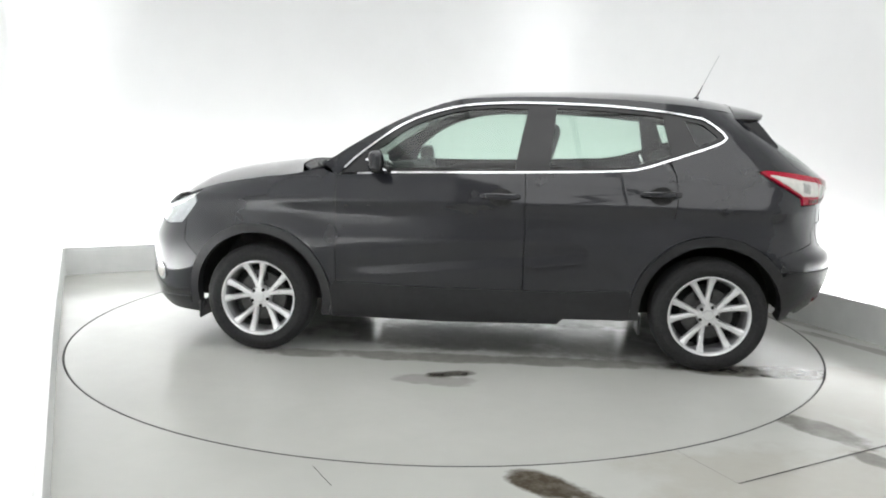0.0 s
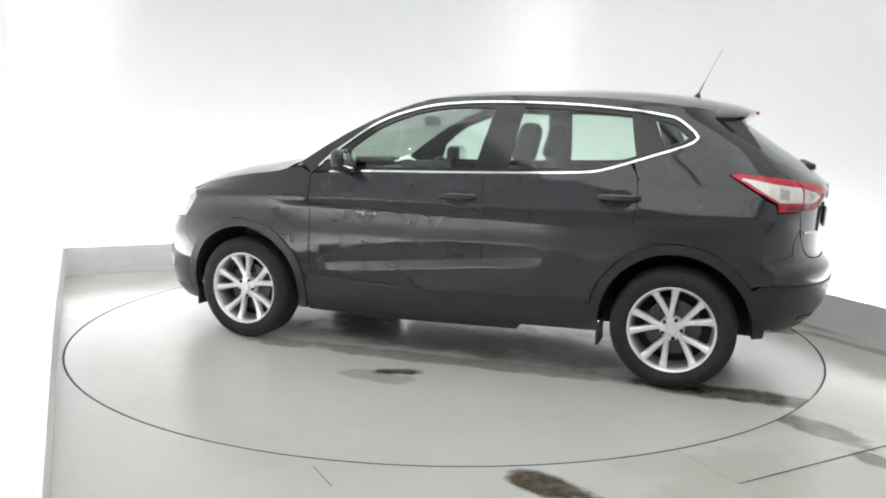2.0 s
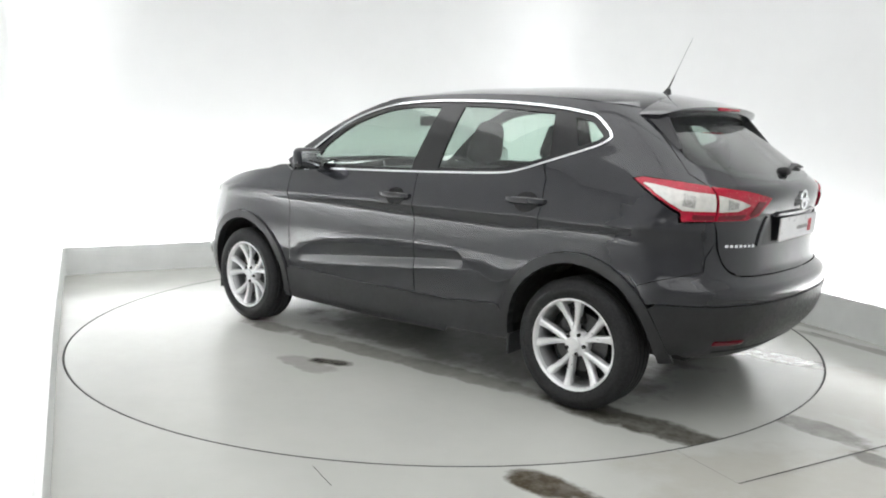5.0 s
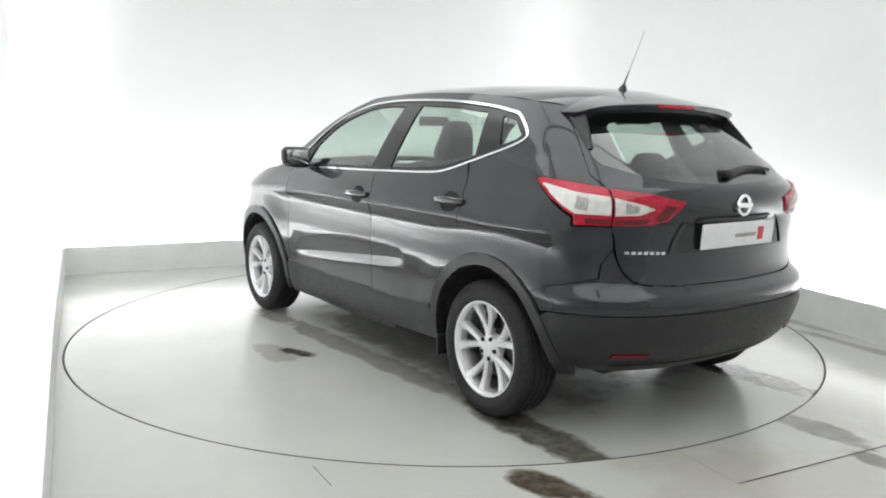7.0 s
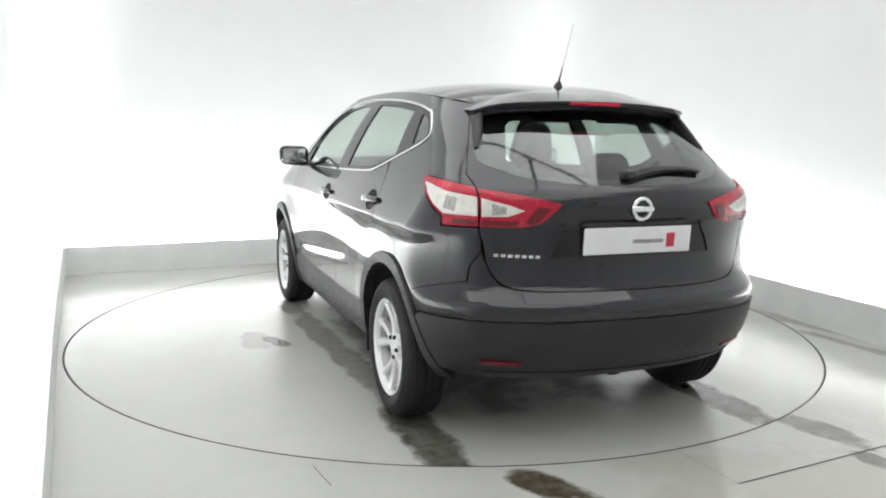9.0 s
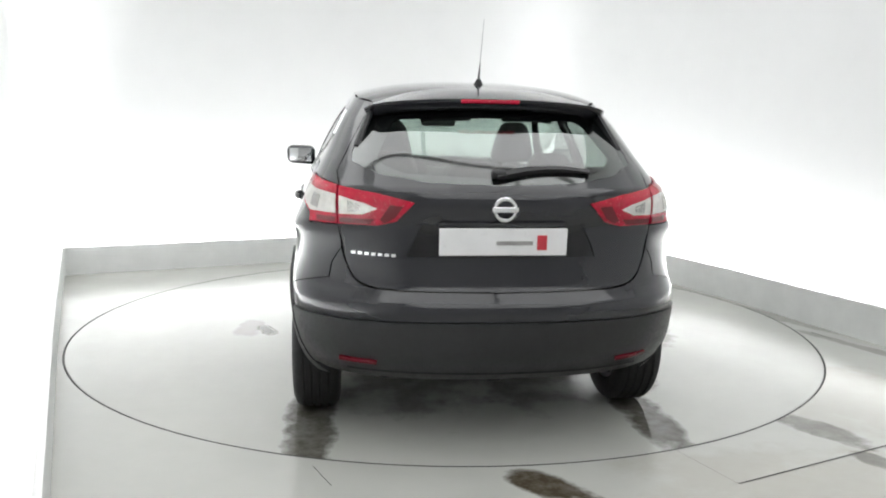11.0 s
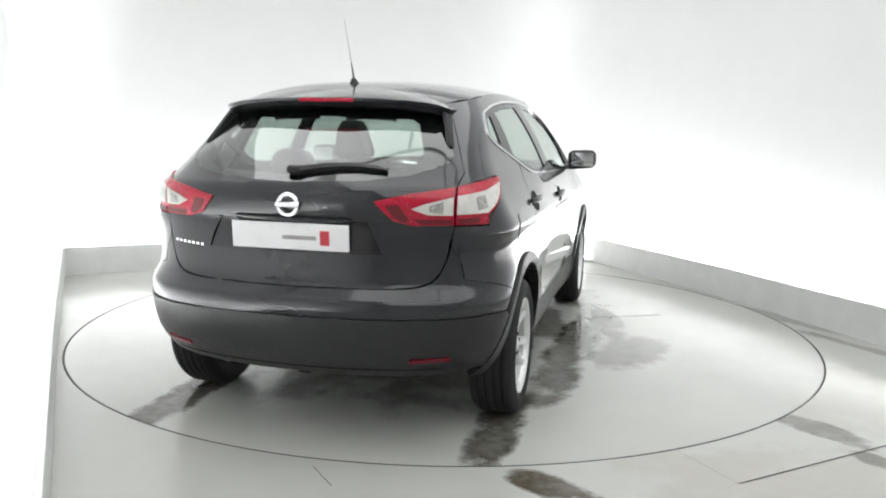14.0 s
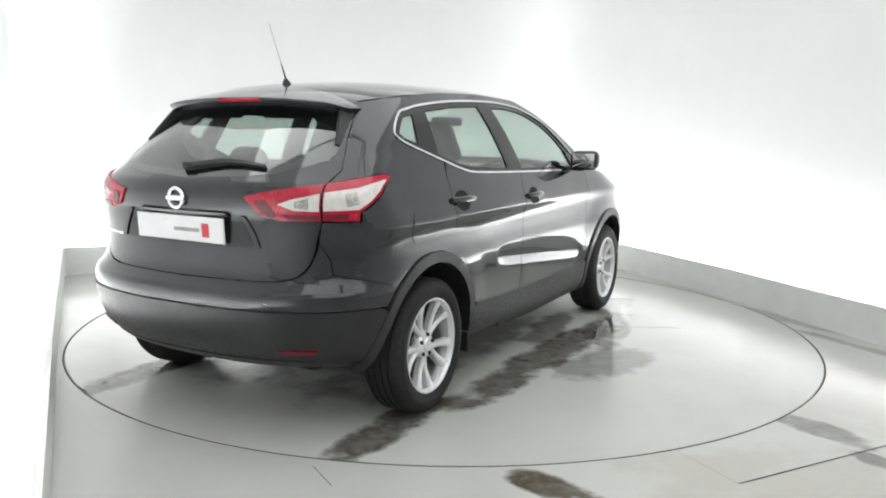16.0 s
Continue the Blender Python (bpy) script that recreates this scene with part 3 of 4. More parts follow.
def arc_to_floor(cx, r, zlow, n=22):
    """The arch line from its front foot over the top to its rear foot."""
    a = math.degrees(math.asin((zlow - 0.335) / r))
    return arc(cx, r, a, 180 - a, n)


def flank(s):
    """All panels of one flank; s = 1 the car's left side, -1 its right."""
    gap = 0.0025
    z0 = 0.40
    # doors
    lines = [[(x, float(hollow_low(x) + k)) for x in np.arange(-0.62, 0.76, 0.012)] for k in (0.006, -0.006, -BLADE, -BLADE - 0.012)]
    lines += [[(x, float(hollow_low(x) + hollow_tall(x) + k)) for x in np.arange(-0.62, 0.76, 0.012)] for k in (0.006, -0.006)]
    fd = [(0.845, z0), (0.839, 0.8), (0.840, 1.077)] + [(x, z - 0.004) for x, z in DLO_LOW[1:3]] + [(-0.264 + gap, 1.110), (-0.268 + gap, 0.8), (-0.262 + gap, z0)]
    door = skin("front_door", side, fd, M_PAINT, car, sgn=s, step=0.022, creases=lines)
    rear_arch = arc(-WHEEL_X, LIP_R + 0.004, 8, 68, 12)
    rd = [(-0.262 - gap, z0), (-0.268 - gap, 0.8), (-0.264 - gap, 1.111)] + [(x, z - 0.004) for x, z in DLO_LOW[3:7]] + [(-1.10, 1.12), (-1.115, 1.0), (-1.10, 0.88), rear_arch[-1]] + rear_arch[::-1][1:] + [(-0.862, z0)]
    rdoor = skin("rear_door", side, rd, M_PAINT, car, sgn=s, step=0.022, creases=lines)
    # handles: a flat black oval painted as the cup's shade, a bar over it
    for d, hx, hz in ((door, -0.124, 0.975), (rdoor, -1.02, 1.005)):
        cup = [(hx + 0.07 * math.cos(2 * math.pi * k / 20) - 0.005, hz - 0.004 + 0.050 * math.sin(2 * math.pi * k / 20)) for k in range(20)]
        skin("handle_recess", side, cup, M_UNDER, d, sgn=s, off=0.002, depth=0.0, step=0.03)
        bm = bmesh.new()
        rows = []
        for k in range(13):
            t = k / 12
            x = hx + 0.115 - 0.23 * t
            lift = 0.012 + 0.026 * math.sin(math.pi * t) ** 0.6
            hh = 0.013 + 0.005 * math.sin(math.pi * t)
            y = side_y(x, hz)
            ring = []
            for a in range(8):
                c, q = math.cos(2 * math.pi * a / 8), math.sin(2 * math.pi * a / 8)
                ring.append(bm.verts.new((x, s * (y + lift - 0.008 + 0.010 * c), hz + 0.004 + hh * q)))
            rows.append(ring)
        for a, b in zip(rows, rows[1:]):
            for k in range(8):
                bm.faces.new((a[k], a[(k + 1) % 8], b[(k + 1) % 8], b[k]))
        bm.faces.new(rows[0])
        bm.faces.new(rows[-1])
        bmesh.ops.recalc_face_normals(bm, faces=bm.faces)
        part("handle", bm, M_PAINT, d)
    # window surround, panes and bright moulding
    front_pane = [(0.655, 1.128), (0.2, 1.128), (-0.198, 1.134), (-0.262, 1.478)] + curve_pts([(-0.08, 1.485), (0.17, 1.457), (0.42, 1.366), (0.60, 1.235)], 4)
    rear_pane = [(-0.395, 1.142), (-0.79, 1.157), (-0.92, 1.178), (-1.082, 1.230), (-1.035, 1.442), (-0.73, 1.472), (-0.43, 1.486)]
    small_pane = [(-1.225, 1.280), (-1.32, 1.312), (-1.340, 1.333), (-1.262, 1.400), (-1.215, 1.413), (-1.160, 1.422)]
    surround = skin("window_frame", side, offset2d(DLO, -0.004), M_GLOSSBLACK, car, holes=[front_pane, rear_pane, small_pane], sgn=s, off=-0.004, label="gloss black window frames and pillars")
    for pane in (front_pane, rear_pane, small_pane):
        skin("pane", side, offset2d(pane, 0.004), M_GLASS, surround, sgn=s, off=-0.009, depth=0.0, step=0.05, label="faintly green tinted window glass")
    low = [(x, z) for x, z in DLO_LOW if x < 0.7]
    trim_line = [(0.72, 1.088)] + low + curve_pts(DLO_TOP, 5)
    skin("window_moulding", side, band(curve_pts(trim_line[:9], 3)[:-1] + trim_line[8:], 0.010), M_CHROME, car, sgn=s, off=0.005, depth=0.012, step=0.025, label="bright chrome strip round the side windows")
    # sill and lip mouldings in textured plastic
    sill = [(0.88, 0.225), (0.88, 0.425), (0.846, 0.445), (0.3, 0.425), (-0.5, 0.43), (-0.862, 0.455), (-0.90, 0.40), (-0.93, 0.28), (-0.50, 0.268), (-0.47, 0.235), (0.2, 0.215)]
    skin("sill_cladding", side, sill, M_PLASTIC, car, sgn=s, off=0.006, depth=0.03, label="black textured plastic sill cladding")
    for front in (True, False):
        cx = WHEEL_X if front else -WHEEL_X
        fn = nose_skin if front else rear_skin
        inner, outer = arc_to_floor(cx, ARCH_R, 0.235 if front else 0.30), arc_to_floor(cx, LIP_R, 0.235 if front else 0.30)
        ring = [ux(x, z, front) for x, z in inner + outer[::-1]]
        skin("arch_moulding", fn, ring, M_PLASTIC, car, sgn=s, off=0.012, depth=0.05, step=0.028, label="black plastic wheel-arch lip")
        # the dark liner of the wheel well
        bm = bmesh.new()
        prev = None
        for x, z in arc(cx, ARCH_R + 0.012, 2, 178, 28):
            pair = (bm.verts.new((x, s * 0.50, z)), bm.verts.new((x, s * (side_y(x, max(0.2, z)) - 0.004), z)))
            if prev:
                bm.faces.new((*prev, pair[1], pair[0]))
            prev = pair
        part("wheel_well", bm, M_UNDER, car)
        part("wheel_well_wall", box(cx - 0.38, cx + 0.38, s * 0.49 - 0.01, s * 0.49 + 0.01, 0.34, 0.74, 0), M_UNDER, car, smooth=False)
    # rear quarter, pillar and cant rail in one pressing
    line = path_x([(x, float(RAIL(x))) for x in (0.93, 0.80, 0.66, 0.525, 0.40, 0.254, 0.12, -0.08, -0.36, -0.73, -1.04, -1.3, -1.45, -1.52)])
    edge = [uy(y, z) for y, z in ((0.5495, 1.40), (0.5715, 1.36), (0.5925, 1.32), (0.613, 1.28), (0.633, 1.24), (0.6505, 1.20), (0.667, 1.17), (0.659, 1.120))]
    # round the lamp, then down to the bumper joint
    lamp = path_x([(-1.75, 1.139), (-1.60, 1.155), (-1.548, 1.145), (-1.615, 1.100), (-1.735, 1.026), (-1.785, 0.996), (-1.792, 0.957)], step=0.02)
    bump = [uy(0.660, 0.957), uy(0.651, 0.90), uy(0.648, 0.868), uy(0.69, 0.80), uy(0.70, 0.74)] + path_x([(-1.74, 0.70), (-1.66, 0.672), (-1.60, 0.655)])
    arch_rear = path_x(arc(-WHEEL_X, LIP_R + 0.003, 134, 66, 14))
    gate_line = path_x([(-1.105, 0.88), (-1.12, 1.0), (-1.105, 1.12), (-1.075, 1.196)])
    window = path_x(DLO_LOW[7:] + curve_pts(DLO_TOP, 4) + [(0.84, 1.080)])
    skin("body_side", rear_skin, line + edge + lamp + bump + arch_rear + gate_line + window, M_PAINT, car, sgn=s, step=0.026)
    # fuel flap seam on the right flank
    if s < 0:
        ringp = [ux(-1.43 + 0.075 * math.copysign(abs(math.cos(a)) ** 0.6, math.cos(a)), 0.905 + 0.075 * math.copysign(abs(math.sin(a)) ** 0.6, math.sin(a))) for a in [2 * math.pi * k / 28 for k in range(28)]]
        skin("fuel_flap", rear_skin, ringp, M_PAINT, car, sgn=s, off=0.0025, depth=0.006)
    # front wing
    wing = path_x([(0.849, z0 + 0.03), (0.843, 0.8), (0.845, 1.076), (0.93, 1.112)] + [(x, float(RAIL(x))) for x in (1.0, 1.1, 1.2, 1.35, 1.5, 1.62, 1.70)], True)
    wing += path_x([(1.72, 0.90), (1.80, 0.80), (1.80, 0.66), (1.74, 0.60)] + arc(WHEEL_X, LIP_R + 0.003, 32, 172, 22), True)
    skin("front_wing", nose_skin, wing, M_PAINT, car, sgn=s, step=0.028)
    # headlamp
    hl = path_x([(1.705, 0.963), (1.84, 0.915), (1.98, 0.866)], True) + [uy(0.50, 0.845, True), uy(0.50, 0.775, True)] + path_x([(1.96, 0.745), (1.84, 0.76), (1.73, 0.89)], True)
    head = skin("headlight", nose_skin, offset2d(hl, -0.003), M_HEADLAMP, car, sgn=s, off=-0.004, label="clear swept-back headlight")
    skin("running_light", nose_skin, band([ux(1.74, 0.93, True), ux(1.86, 0.88, True), ux(1.97, 0.842, True)], 0.018), M_CHROME, head, sgn=s, off=0.003)
    # mirror
    bm = box(0.530, 0.640, s * 0.958 - 0.098, s * 0.958 + 0.098, 1.088, 1.226, 0.042, 4)
    for v in bm.verts:
        k = (s * v.co.y - 0.86) / 0.196
        v.co.z += 0.016 * k * (1 if v.co.z < 1.15 else 0.2)
        v.co.x -= 0.03 * k * k * (v.co.x - 0.53) / 0.11
    mir = part("door_mirror", bm, M_PAINT, car, label="black door mirror")
    part("mirror_arm", box(0.56, 0.63, s * 0.85 - 0.05, s * 0.85 + 0.05, 1.092, 1.122, 0.012), M_PLASTIC, mir)
    bm = bmesh.new()
    grid = [[bm.verts.new((0.521 + 0.008 * (u * u + v * v) / 2, s * (0.962 + 0.074 * u), 1.162 + 0.046 * v)) for u in [k / 4 - 1 for k in range(9)]] for v in [k / 3 - 1 for k in range(7)]]
    for r0, r1 in zip(grid, grid[1:]):
        for k in range(8):
            bm.faces.new((r0[k], r0[k + 1], r1[k + 1], r1[k]))
    part("mirror_glass", bm, M_MIRROR, mir, label="mirror glass facing back")
    part("indicator", box(0.612, 0.636, s * 0.955 - 0.06, s * 0.955 + 0.06, 1.168, 1.18, 0.004, 1), M_CHROME, mir)
    tri = [(0.80, 1.095), (0.66, 1.105), (0.60, 1.225), (0.69, 1.20)]
    skin("mirror_patch", side, tri, M_PLASTIC, car, sgn=s, off=0.001, depth=0.005)
    # inner door lining
    inner = path_x([(-1.36, 1.10), (-1.42, 1.20), (-1.44, 1.33), (-1.36, 1.42), (-1.33, 1.47), (-1.50, 1.44), (-1.60, 1.36)]) + [uy(0.60, 1.25), uy(0.62, 1.12)]
    skin("pillar_lining", rear_skin, inner, M_TRIM, car, sgn=s, off=-0.05, depth=0.0, step=0.06)
    lining = [(0.80, 0.42), (0.80, 1.07), (-0.36, 1.10), (-0.80, 1.115), (-1.0, 1.13), (-1.0, 0.75), (-0.85, 0.42)]
    skin("door_lining", side, lining, M_TRIM, car, sgn=s, off=-0.06, depth=0.0, step=0.08)


for s in (1, -1):
    flank(s)

# ---- bonnet, windscreen, roof
ROOF_X = [0.20, 0.05, -0.15, -0.36, -0.73, -1.04, -1.3, -1.45, -1.56]
half = [(x, rail_y(x)) for x in ROOF_X]
bow = [(-1.58, 0.3), (-1.585, 0.0), (-1.58, -0.3)]
skin("roof", top, half + bow + [(x, -y) for x, y in half[::-1]] + [(0.245, -0.3), (0.26, 0.0), (0.245, 0.3)], M_PAINT, car, hint=(0, 0, 1), step=0.04)
scr = [(x, rail_y(x) - 0.012) for x in (0.205, 0.35, 0.525, 0.66, 0.80, 0.90)]
skin("windscreen", top, [(0.265, 0.0), (0.25, 0.3)] + scr + [(1.03, 0.6), (1.10, 0.35), (1.13, 0.0), (1.10, -0.35), (1.03, -0.6)] + [(x, -y) for x, y in scr[::-1]] + [(0.25, -0.3)], M_GLASS, car, hint=(0, 0, 1), step=0.06, off=-0.006, depth=0.0,
     label="faintly green tinted windscreen")
cowl = [(0.97, 0.70), (1.04, 0.60), (1.11, 0.35), (1.14, 0.0), (1.11, -0.35), (1.04, -0.60), (0.97, -0.70), (1.05, -0.70), (1.15, -0.5), (1.22, 0.0), (1.15, 0.5), (1.05, 0.70)]
skin("cowl", top, cowl, M_PLASTIC, car, hint=(0, 0, 1), off=-0.004, step=0.05)
hood = [(x, rail_y(x) - 0.004) for x in (1.05, 1.2, 1.35, 1.5, 1.65, 1.8)]
skin("bonnet", top, hood + [(1.94, 0.55), (2.03, 0.3), (2.06, 0.0), (2.03, -0.3), (1.94, -0.55)] + [(x, -y) for x, y in hood[::-1]] + [(1.16, -0.5), (1.23, 0.0), (1.16, 0.5)], M_PAINT, car, hint=(0, 0, 1), step=0.04)
for s in (1, -1):
    line = [(1.13, 0.08 * s), (1.06, 0.45 * s), (1.0, 0.68 * s)]
    skin("windscreen_wiper", top, band(line, 0.016), M_PLASTIC, car, hint=(0, 0, 1), off=0.007, depth=0.008)

# ---- nose
nose = [uy(-0.62, 0.865, True), uy(-0.3, 0.90, True), uy(0.0, 0.905, True), uy(0.3, 0.90, True), uy(0.62, 0.865, True)]
left = [uy(0.50, 0.775, True), ux(1.96, 0.742, True), ux(1.84, 0.757, True), ux(1.803, 0.80, True), ux(1.803, 0.66, True), ux(1.745, 0.60, True)] + [ux(x, z, True) for x, z in arc(WHEEL_X, LIP_R + 0.003, 31, -4, 8)]
left += [ux(1.86, 0.30, True), uy(0.5, 0.27, True)]
skin("front_bumper", nose_skin, nose[1:4] + [uy(0.50, 0.86, True)] + left + [(-u, z) for u, z in left[::-1]] + [uy(-0.50, 0.86, True)], M_PAINT, car, hint=(1, 0, 0), step=0.04,
     holes=[[uy(-0.44, 0.84, True), uy(0.44, 0.84, True), uy(0.30, 0.62, True), uy(-0.30, 0.62, True)], [uy(-0.62, 0.50, True), uy(0.62, 0.50, True), uy(0.55, 0.36, True), uy(-0.55, 0.36, True)]])
skin("grille", nose_skin, [uy(-0.45, 0.845, True), uy(0.45, 0.845, True), uy(0.31, 0.615, True), uy(-0.31, 0.615, True)], M_PLASTIC, car, hint=(1, 0, 0), off=-0.02, label="black grille")
skin("lower_grille", nose_skin, [uy(-0.63, 0.51, True), uy(0.63, 0.51, True), uy(0.56, 0.35, True), uy(-0.56, 0.35, True)], M_PLASTIC, car, hint=(1, 0, 0), off=-0.02)
chin = [ux(1.79, 0.30, True), ux(1.86, 0.297, True), uy(0.5, 0.267, True)]
chin2 = [uy(0.5, 0.19, True), ux(1.83, 0.20, True), ux(1.74, 0.20, True)]
skin("chin_spoiler", nose_skin, chin + [(-u, z) for u, z in chin[::-1]] + [(-u, z) for u, z in chin2[::-1]] + chin2, M_PLASTIC, car, hint=(1, 0, 0), off=0.004, step=0.04)
for s in (1, -1):
    c = uy(0.73, 0.44, True)
    circ = [(c[0] + 0.055 * math.cos(2 * math.pi * k / 24), c[1] + 0.055 * math.sin(2 * math.pi * k / 24)) for k in range(24)]
    fog = skin("fog_light", nose_skin, circ, M_CHROME, car, sgn=s, off=0.008, depth=0.02, step=0.02)
    skin("lens", nose_skin, [(c[0] + 0.04 * math.cos(2 * math.pi * k / 20), c[1] + 0.04 * math.sin(2 * math.pi * k / 20)) for k in range(20)], M_CLEAR, fog, sgn=s, off=0.012, depth=0.004, step=0.02)

# ---- tail: gate with its pane, lamps, bumper
rim = [uy(y, z) for y, z in curve_pts([(0.42, 0.7065), (0.53, 0.717), (0.59, 0.748), (0.625, 0.81), (0.643, 0.90), (0.655, 0.938)], 5)]
upper = [uy(0.655, 1.133), uy(0.664, 1.170), uy(0.630, 1.24), uy(0.590, 1.32), uy(0.547, 1.40), uy(0.525, 1.44), uy(0.25, 1.462), uy(0.0, 1.468)]
gate_out = [uy(0.0, 0.702)] + rim + upper
pane_half = [uy(0.0, 1.128), uy(0.30, 1.138), uy(0.48, 1.163), uy(0.60, 1.212), uy(0.605, 1.245), uy(0.56, 1.34), uy(0.515, 1.425), uy(0.25, 1.448), uy(0.0, 1.452)]
mirror_u = lambda pts: [(-u, z) for u, z in pts[::-1]]
pane_all = pane_half + mirror_u(pane_half[1:-1])
# the opening below the wide lamps' inner halves
LAMP_GATE = [uy(0.655, 0.962), uy(0.50, 0.962), uy(0.425, 0.984), uy(0.352, 1.062), uy(0.50, 1.093), uy(0.655, 1.114)]
gate = skin("tailgate", rear_skin, gate_out + mirror_u(gate_out[1:-1]), M_PAINT, car, hint=(-1, 0, 0), step=0.028,
            holes=[pane_all])
skin("rear_window", rear_skin, offset2d(pane_all, 0.004), M_REARGLASS, gate, hint=(-1, 0, 0), off=-0.001, depth=0.0, step=0.05, label="tinted heated rear window")
blackout = offset2d(pane_all, 0.001)
skin("window_border", rear_skin, blackout, M_GLOSSBLACK, gate, hint=(-1, 0, 0), off=-0.005, depth=0.0, step=0.03, holes=[[uy(-0.40, 1.175), uy(0.0, 1.155), uy(0.40, 1.175), uy(0.475, 1.205), uy(0.50, 1.235), uy(0.425, 1.375), uy(0.39, 1.395), uy(0.0, 1.405), uy(-0.39, 1.395), uy(-0.425, 1.375), uy(-0.50, 1.235), uy(-0.475, 1.205)]],
     label="black printed border of the rear window")


def tail_lamp(s):
    outer = [uy(0.659, 0.962), ux(-1.80, 0.961), ux(-1.793, 1.000), ux(-1.745, 1.030), ux(-1.68, 1.068), ux(-1.62, 1.105), ux(-1.558, 1.143), ux(-1.60, 1.150), ux(-1.75, 1.134), uy(0.659, 1.116)]
    lamp = skin("tail_light", rear_skin, offset2d(outer, -0.002), M_RED, car, sgn=s, hint=(-0.5, 1, 0), off=0.008, depth=0.02, step=0.02, label="red tail light with a clear middle band")
    inner = skin("gate_light", rear_skin, offset2d(LAMP_GATE, -0.002), M_RED, gate, sgn=s, hint=(-1, 0.2, 0), off=0.008, depth=0.02, step=0.02, label="red tail light half on the tailgate")
    clear = [uy(0.664, 1.008), ux(-1.80, 1.010), ux(-1.74, 1.046), ux(-1.68, 1.082), ux(-1.615, 1.118), ux(-1.62, 1.124), ux(-1.78, 1.095), uy(0.664, 1.080)]
    skin("clear_lens", rear_skin, clear, M_CLEAR, lamp, sgn=s, hint=(-0.5, 1, 0), off=0.0115, depth=0.004, step=0.02, label="clear band of the lamp")
    clear2 = [uy(0.650, 1.006), uy(0.56, 1.009), uy(0.50, 1.034), uy(0.55, 1.053), uy(0.650, 1.076)]
    skin("clear_lens", rear_skin, clear2, M_CLEAR, inner, sgn=s, hint=(-1, 0.2, 0), off=0.0115, depth=0.004, step=0.02, label="clear band of the lamp")
    for host, poly in ((lamp, [ux(-1.838, 1.022), ux(-1.795, 1.032), ux(-1.795, 1.080), ux(-1.838, 1.072)]), (inner, [uy(0.615, 1.015), uy(0.565, 1.02), uy(0.565, 1.045), uy(0.615, 1.06)])):
        skin("bulb", rear_skin, poly, M_BULB, host, sgn=s, hint=(-1, 1, 0), off=0.0135, depth=0.003, step=0.02, label="grey bulb seen through the lens")
    skin("dark_cell", rear_skin, [uy(0.666, 0.970), ux(-1.835, 0.970), ux(-1.835, 0.994), uy(0.666, 0.992)], M_DARKRED, lamp, sgn=s, hint=(-0.5, 1, 0), off=0.0115, depth=0.003, step=0.02)
    skin("dark_cell", rear_skin, [uy(0.648, 0.970), uy(0.53, 0.970), uy(0.51, 0.992), uy(0.648, 0.990)], M_DARKRED, inner, sgn=s, hint=(-1, 0.2, 0), off=0.0115, depth=0.003, step=0.02)
    skin("dark_cell", rear_skin, [uy(0.47, 0.978), uy(0.43, 1.0), uy(0.40, 1.045), uy(0.45, 1.05), uy(0.49, 0.99)], M_DARKRED, inner, sgn=s, hint=(-1, 0.2, 0), off=0.0115, depth=0.003, step=0.02)


for s in (1, -1):
    tail_lamp(s)

# painted bumper with its ledge, and the plastic apron below it
bh = [uy(0.0, 0.698)] + [uy(y, z) for y, z in curve_pts([(0.42, 0.7015), (0.537, 0.711), (0.597, 0.743), (0.632, 0.81), (0.6475, 0.864)], 5)] + [uy(0.685, 0.80), uy(0.695, 0.738), ux(-1.74, 0.697), ux(-1.66, 0.669), ux(-1.60, 0.652)]
bh += [ux(x, z) for x, z in arc(-WHEEL_X, LIP_R + 0.003, 136, 146, 3)] + [ux(-1.74, 0.594), uy(0.60, 0.592), uy(0.0, 0.592)]
skin("rear_bumper", rear_skin, bh + mirror_u(bh[1:-1]), M_PAINT, car, hint=(-1, 0, 0), step=0.028)
ap = [uy(0.0, 0.588), uy(0.60, 0.588), ux(-1.74, 0.590)] + [ux(x, z) for x, z in arc(-WHEEL_X, LIP_R - 0.02, 149, 178, 8)] + [ux(-1.80, 0.355), uy(0.70, 0.338), uy(0.55, 0.325), uy(0.0, 0.318)]
apron = skin("rear_apron", rear_skin, ap + mirror_u(ap[1:-1]), M_PLASTIC, car, hint=(-1, 0, 0), off=0.008, depth=0.04, step=0.03, label="dark textured plastic lower bumper")
for s in (1, -1):
    rf = [uy(0.50, 0.402), uy(0.65, 0.407), uy(0.65, 0.424), uy(0.50, 0.418)]
    skin("reflector", rear_skin, rf, M_DARKRED, apron, sgn=s, hint=(-1, 0.2, 0), off=0.016, depth=0.012, step=0.05, label="slim red reflector")
# no real groove: a black strip on the apron paints its shade
skin("apron_groove", rear_skin, [uy(-0.62, 0.36), uy(0.0, 0.352), uy(0.62, 0.36), uy(0.62, 0.372), uy(0.0, 0.364), uy(-0.62, 0.372)], M_UNDER, apron, hint=(-1, 0, 0), off=0.010, depth=0.0)
part("tow_bracket", box(-1.93, -1.86, -0.03, 0.03, 0.285, 0.33, 0.008), M_UNDER, car)

# number plate with plain bars, badge, wordless script bar, wiper, aerial, high lamp
px = float(REAR(0.9))
tilt = Matrix.Translation((px - 0.013, 0, 0.907)) @ pose(0, 0, 0, 0, -4, 0)
plate = part("number_plate", box(-0.006, 0.004, -0.26, 0.26, -0.0555, 0.0555, 0.003, 1, tilt), M_PLATE, gate, "white plate with grey and red bars")
part("plate_bar", box(-0.0085, -0.005, -0.118, 0.03, -0.012, 0.004, 0, m=tilt), M_GREYINK, plate, smooth=False)
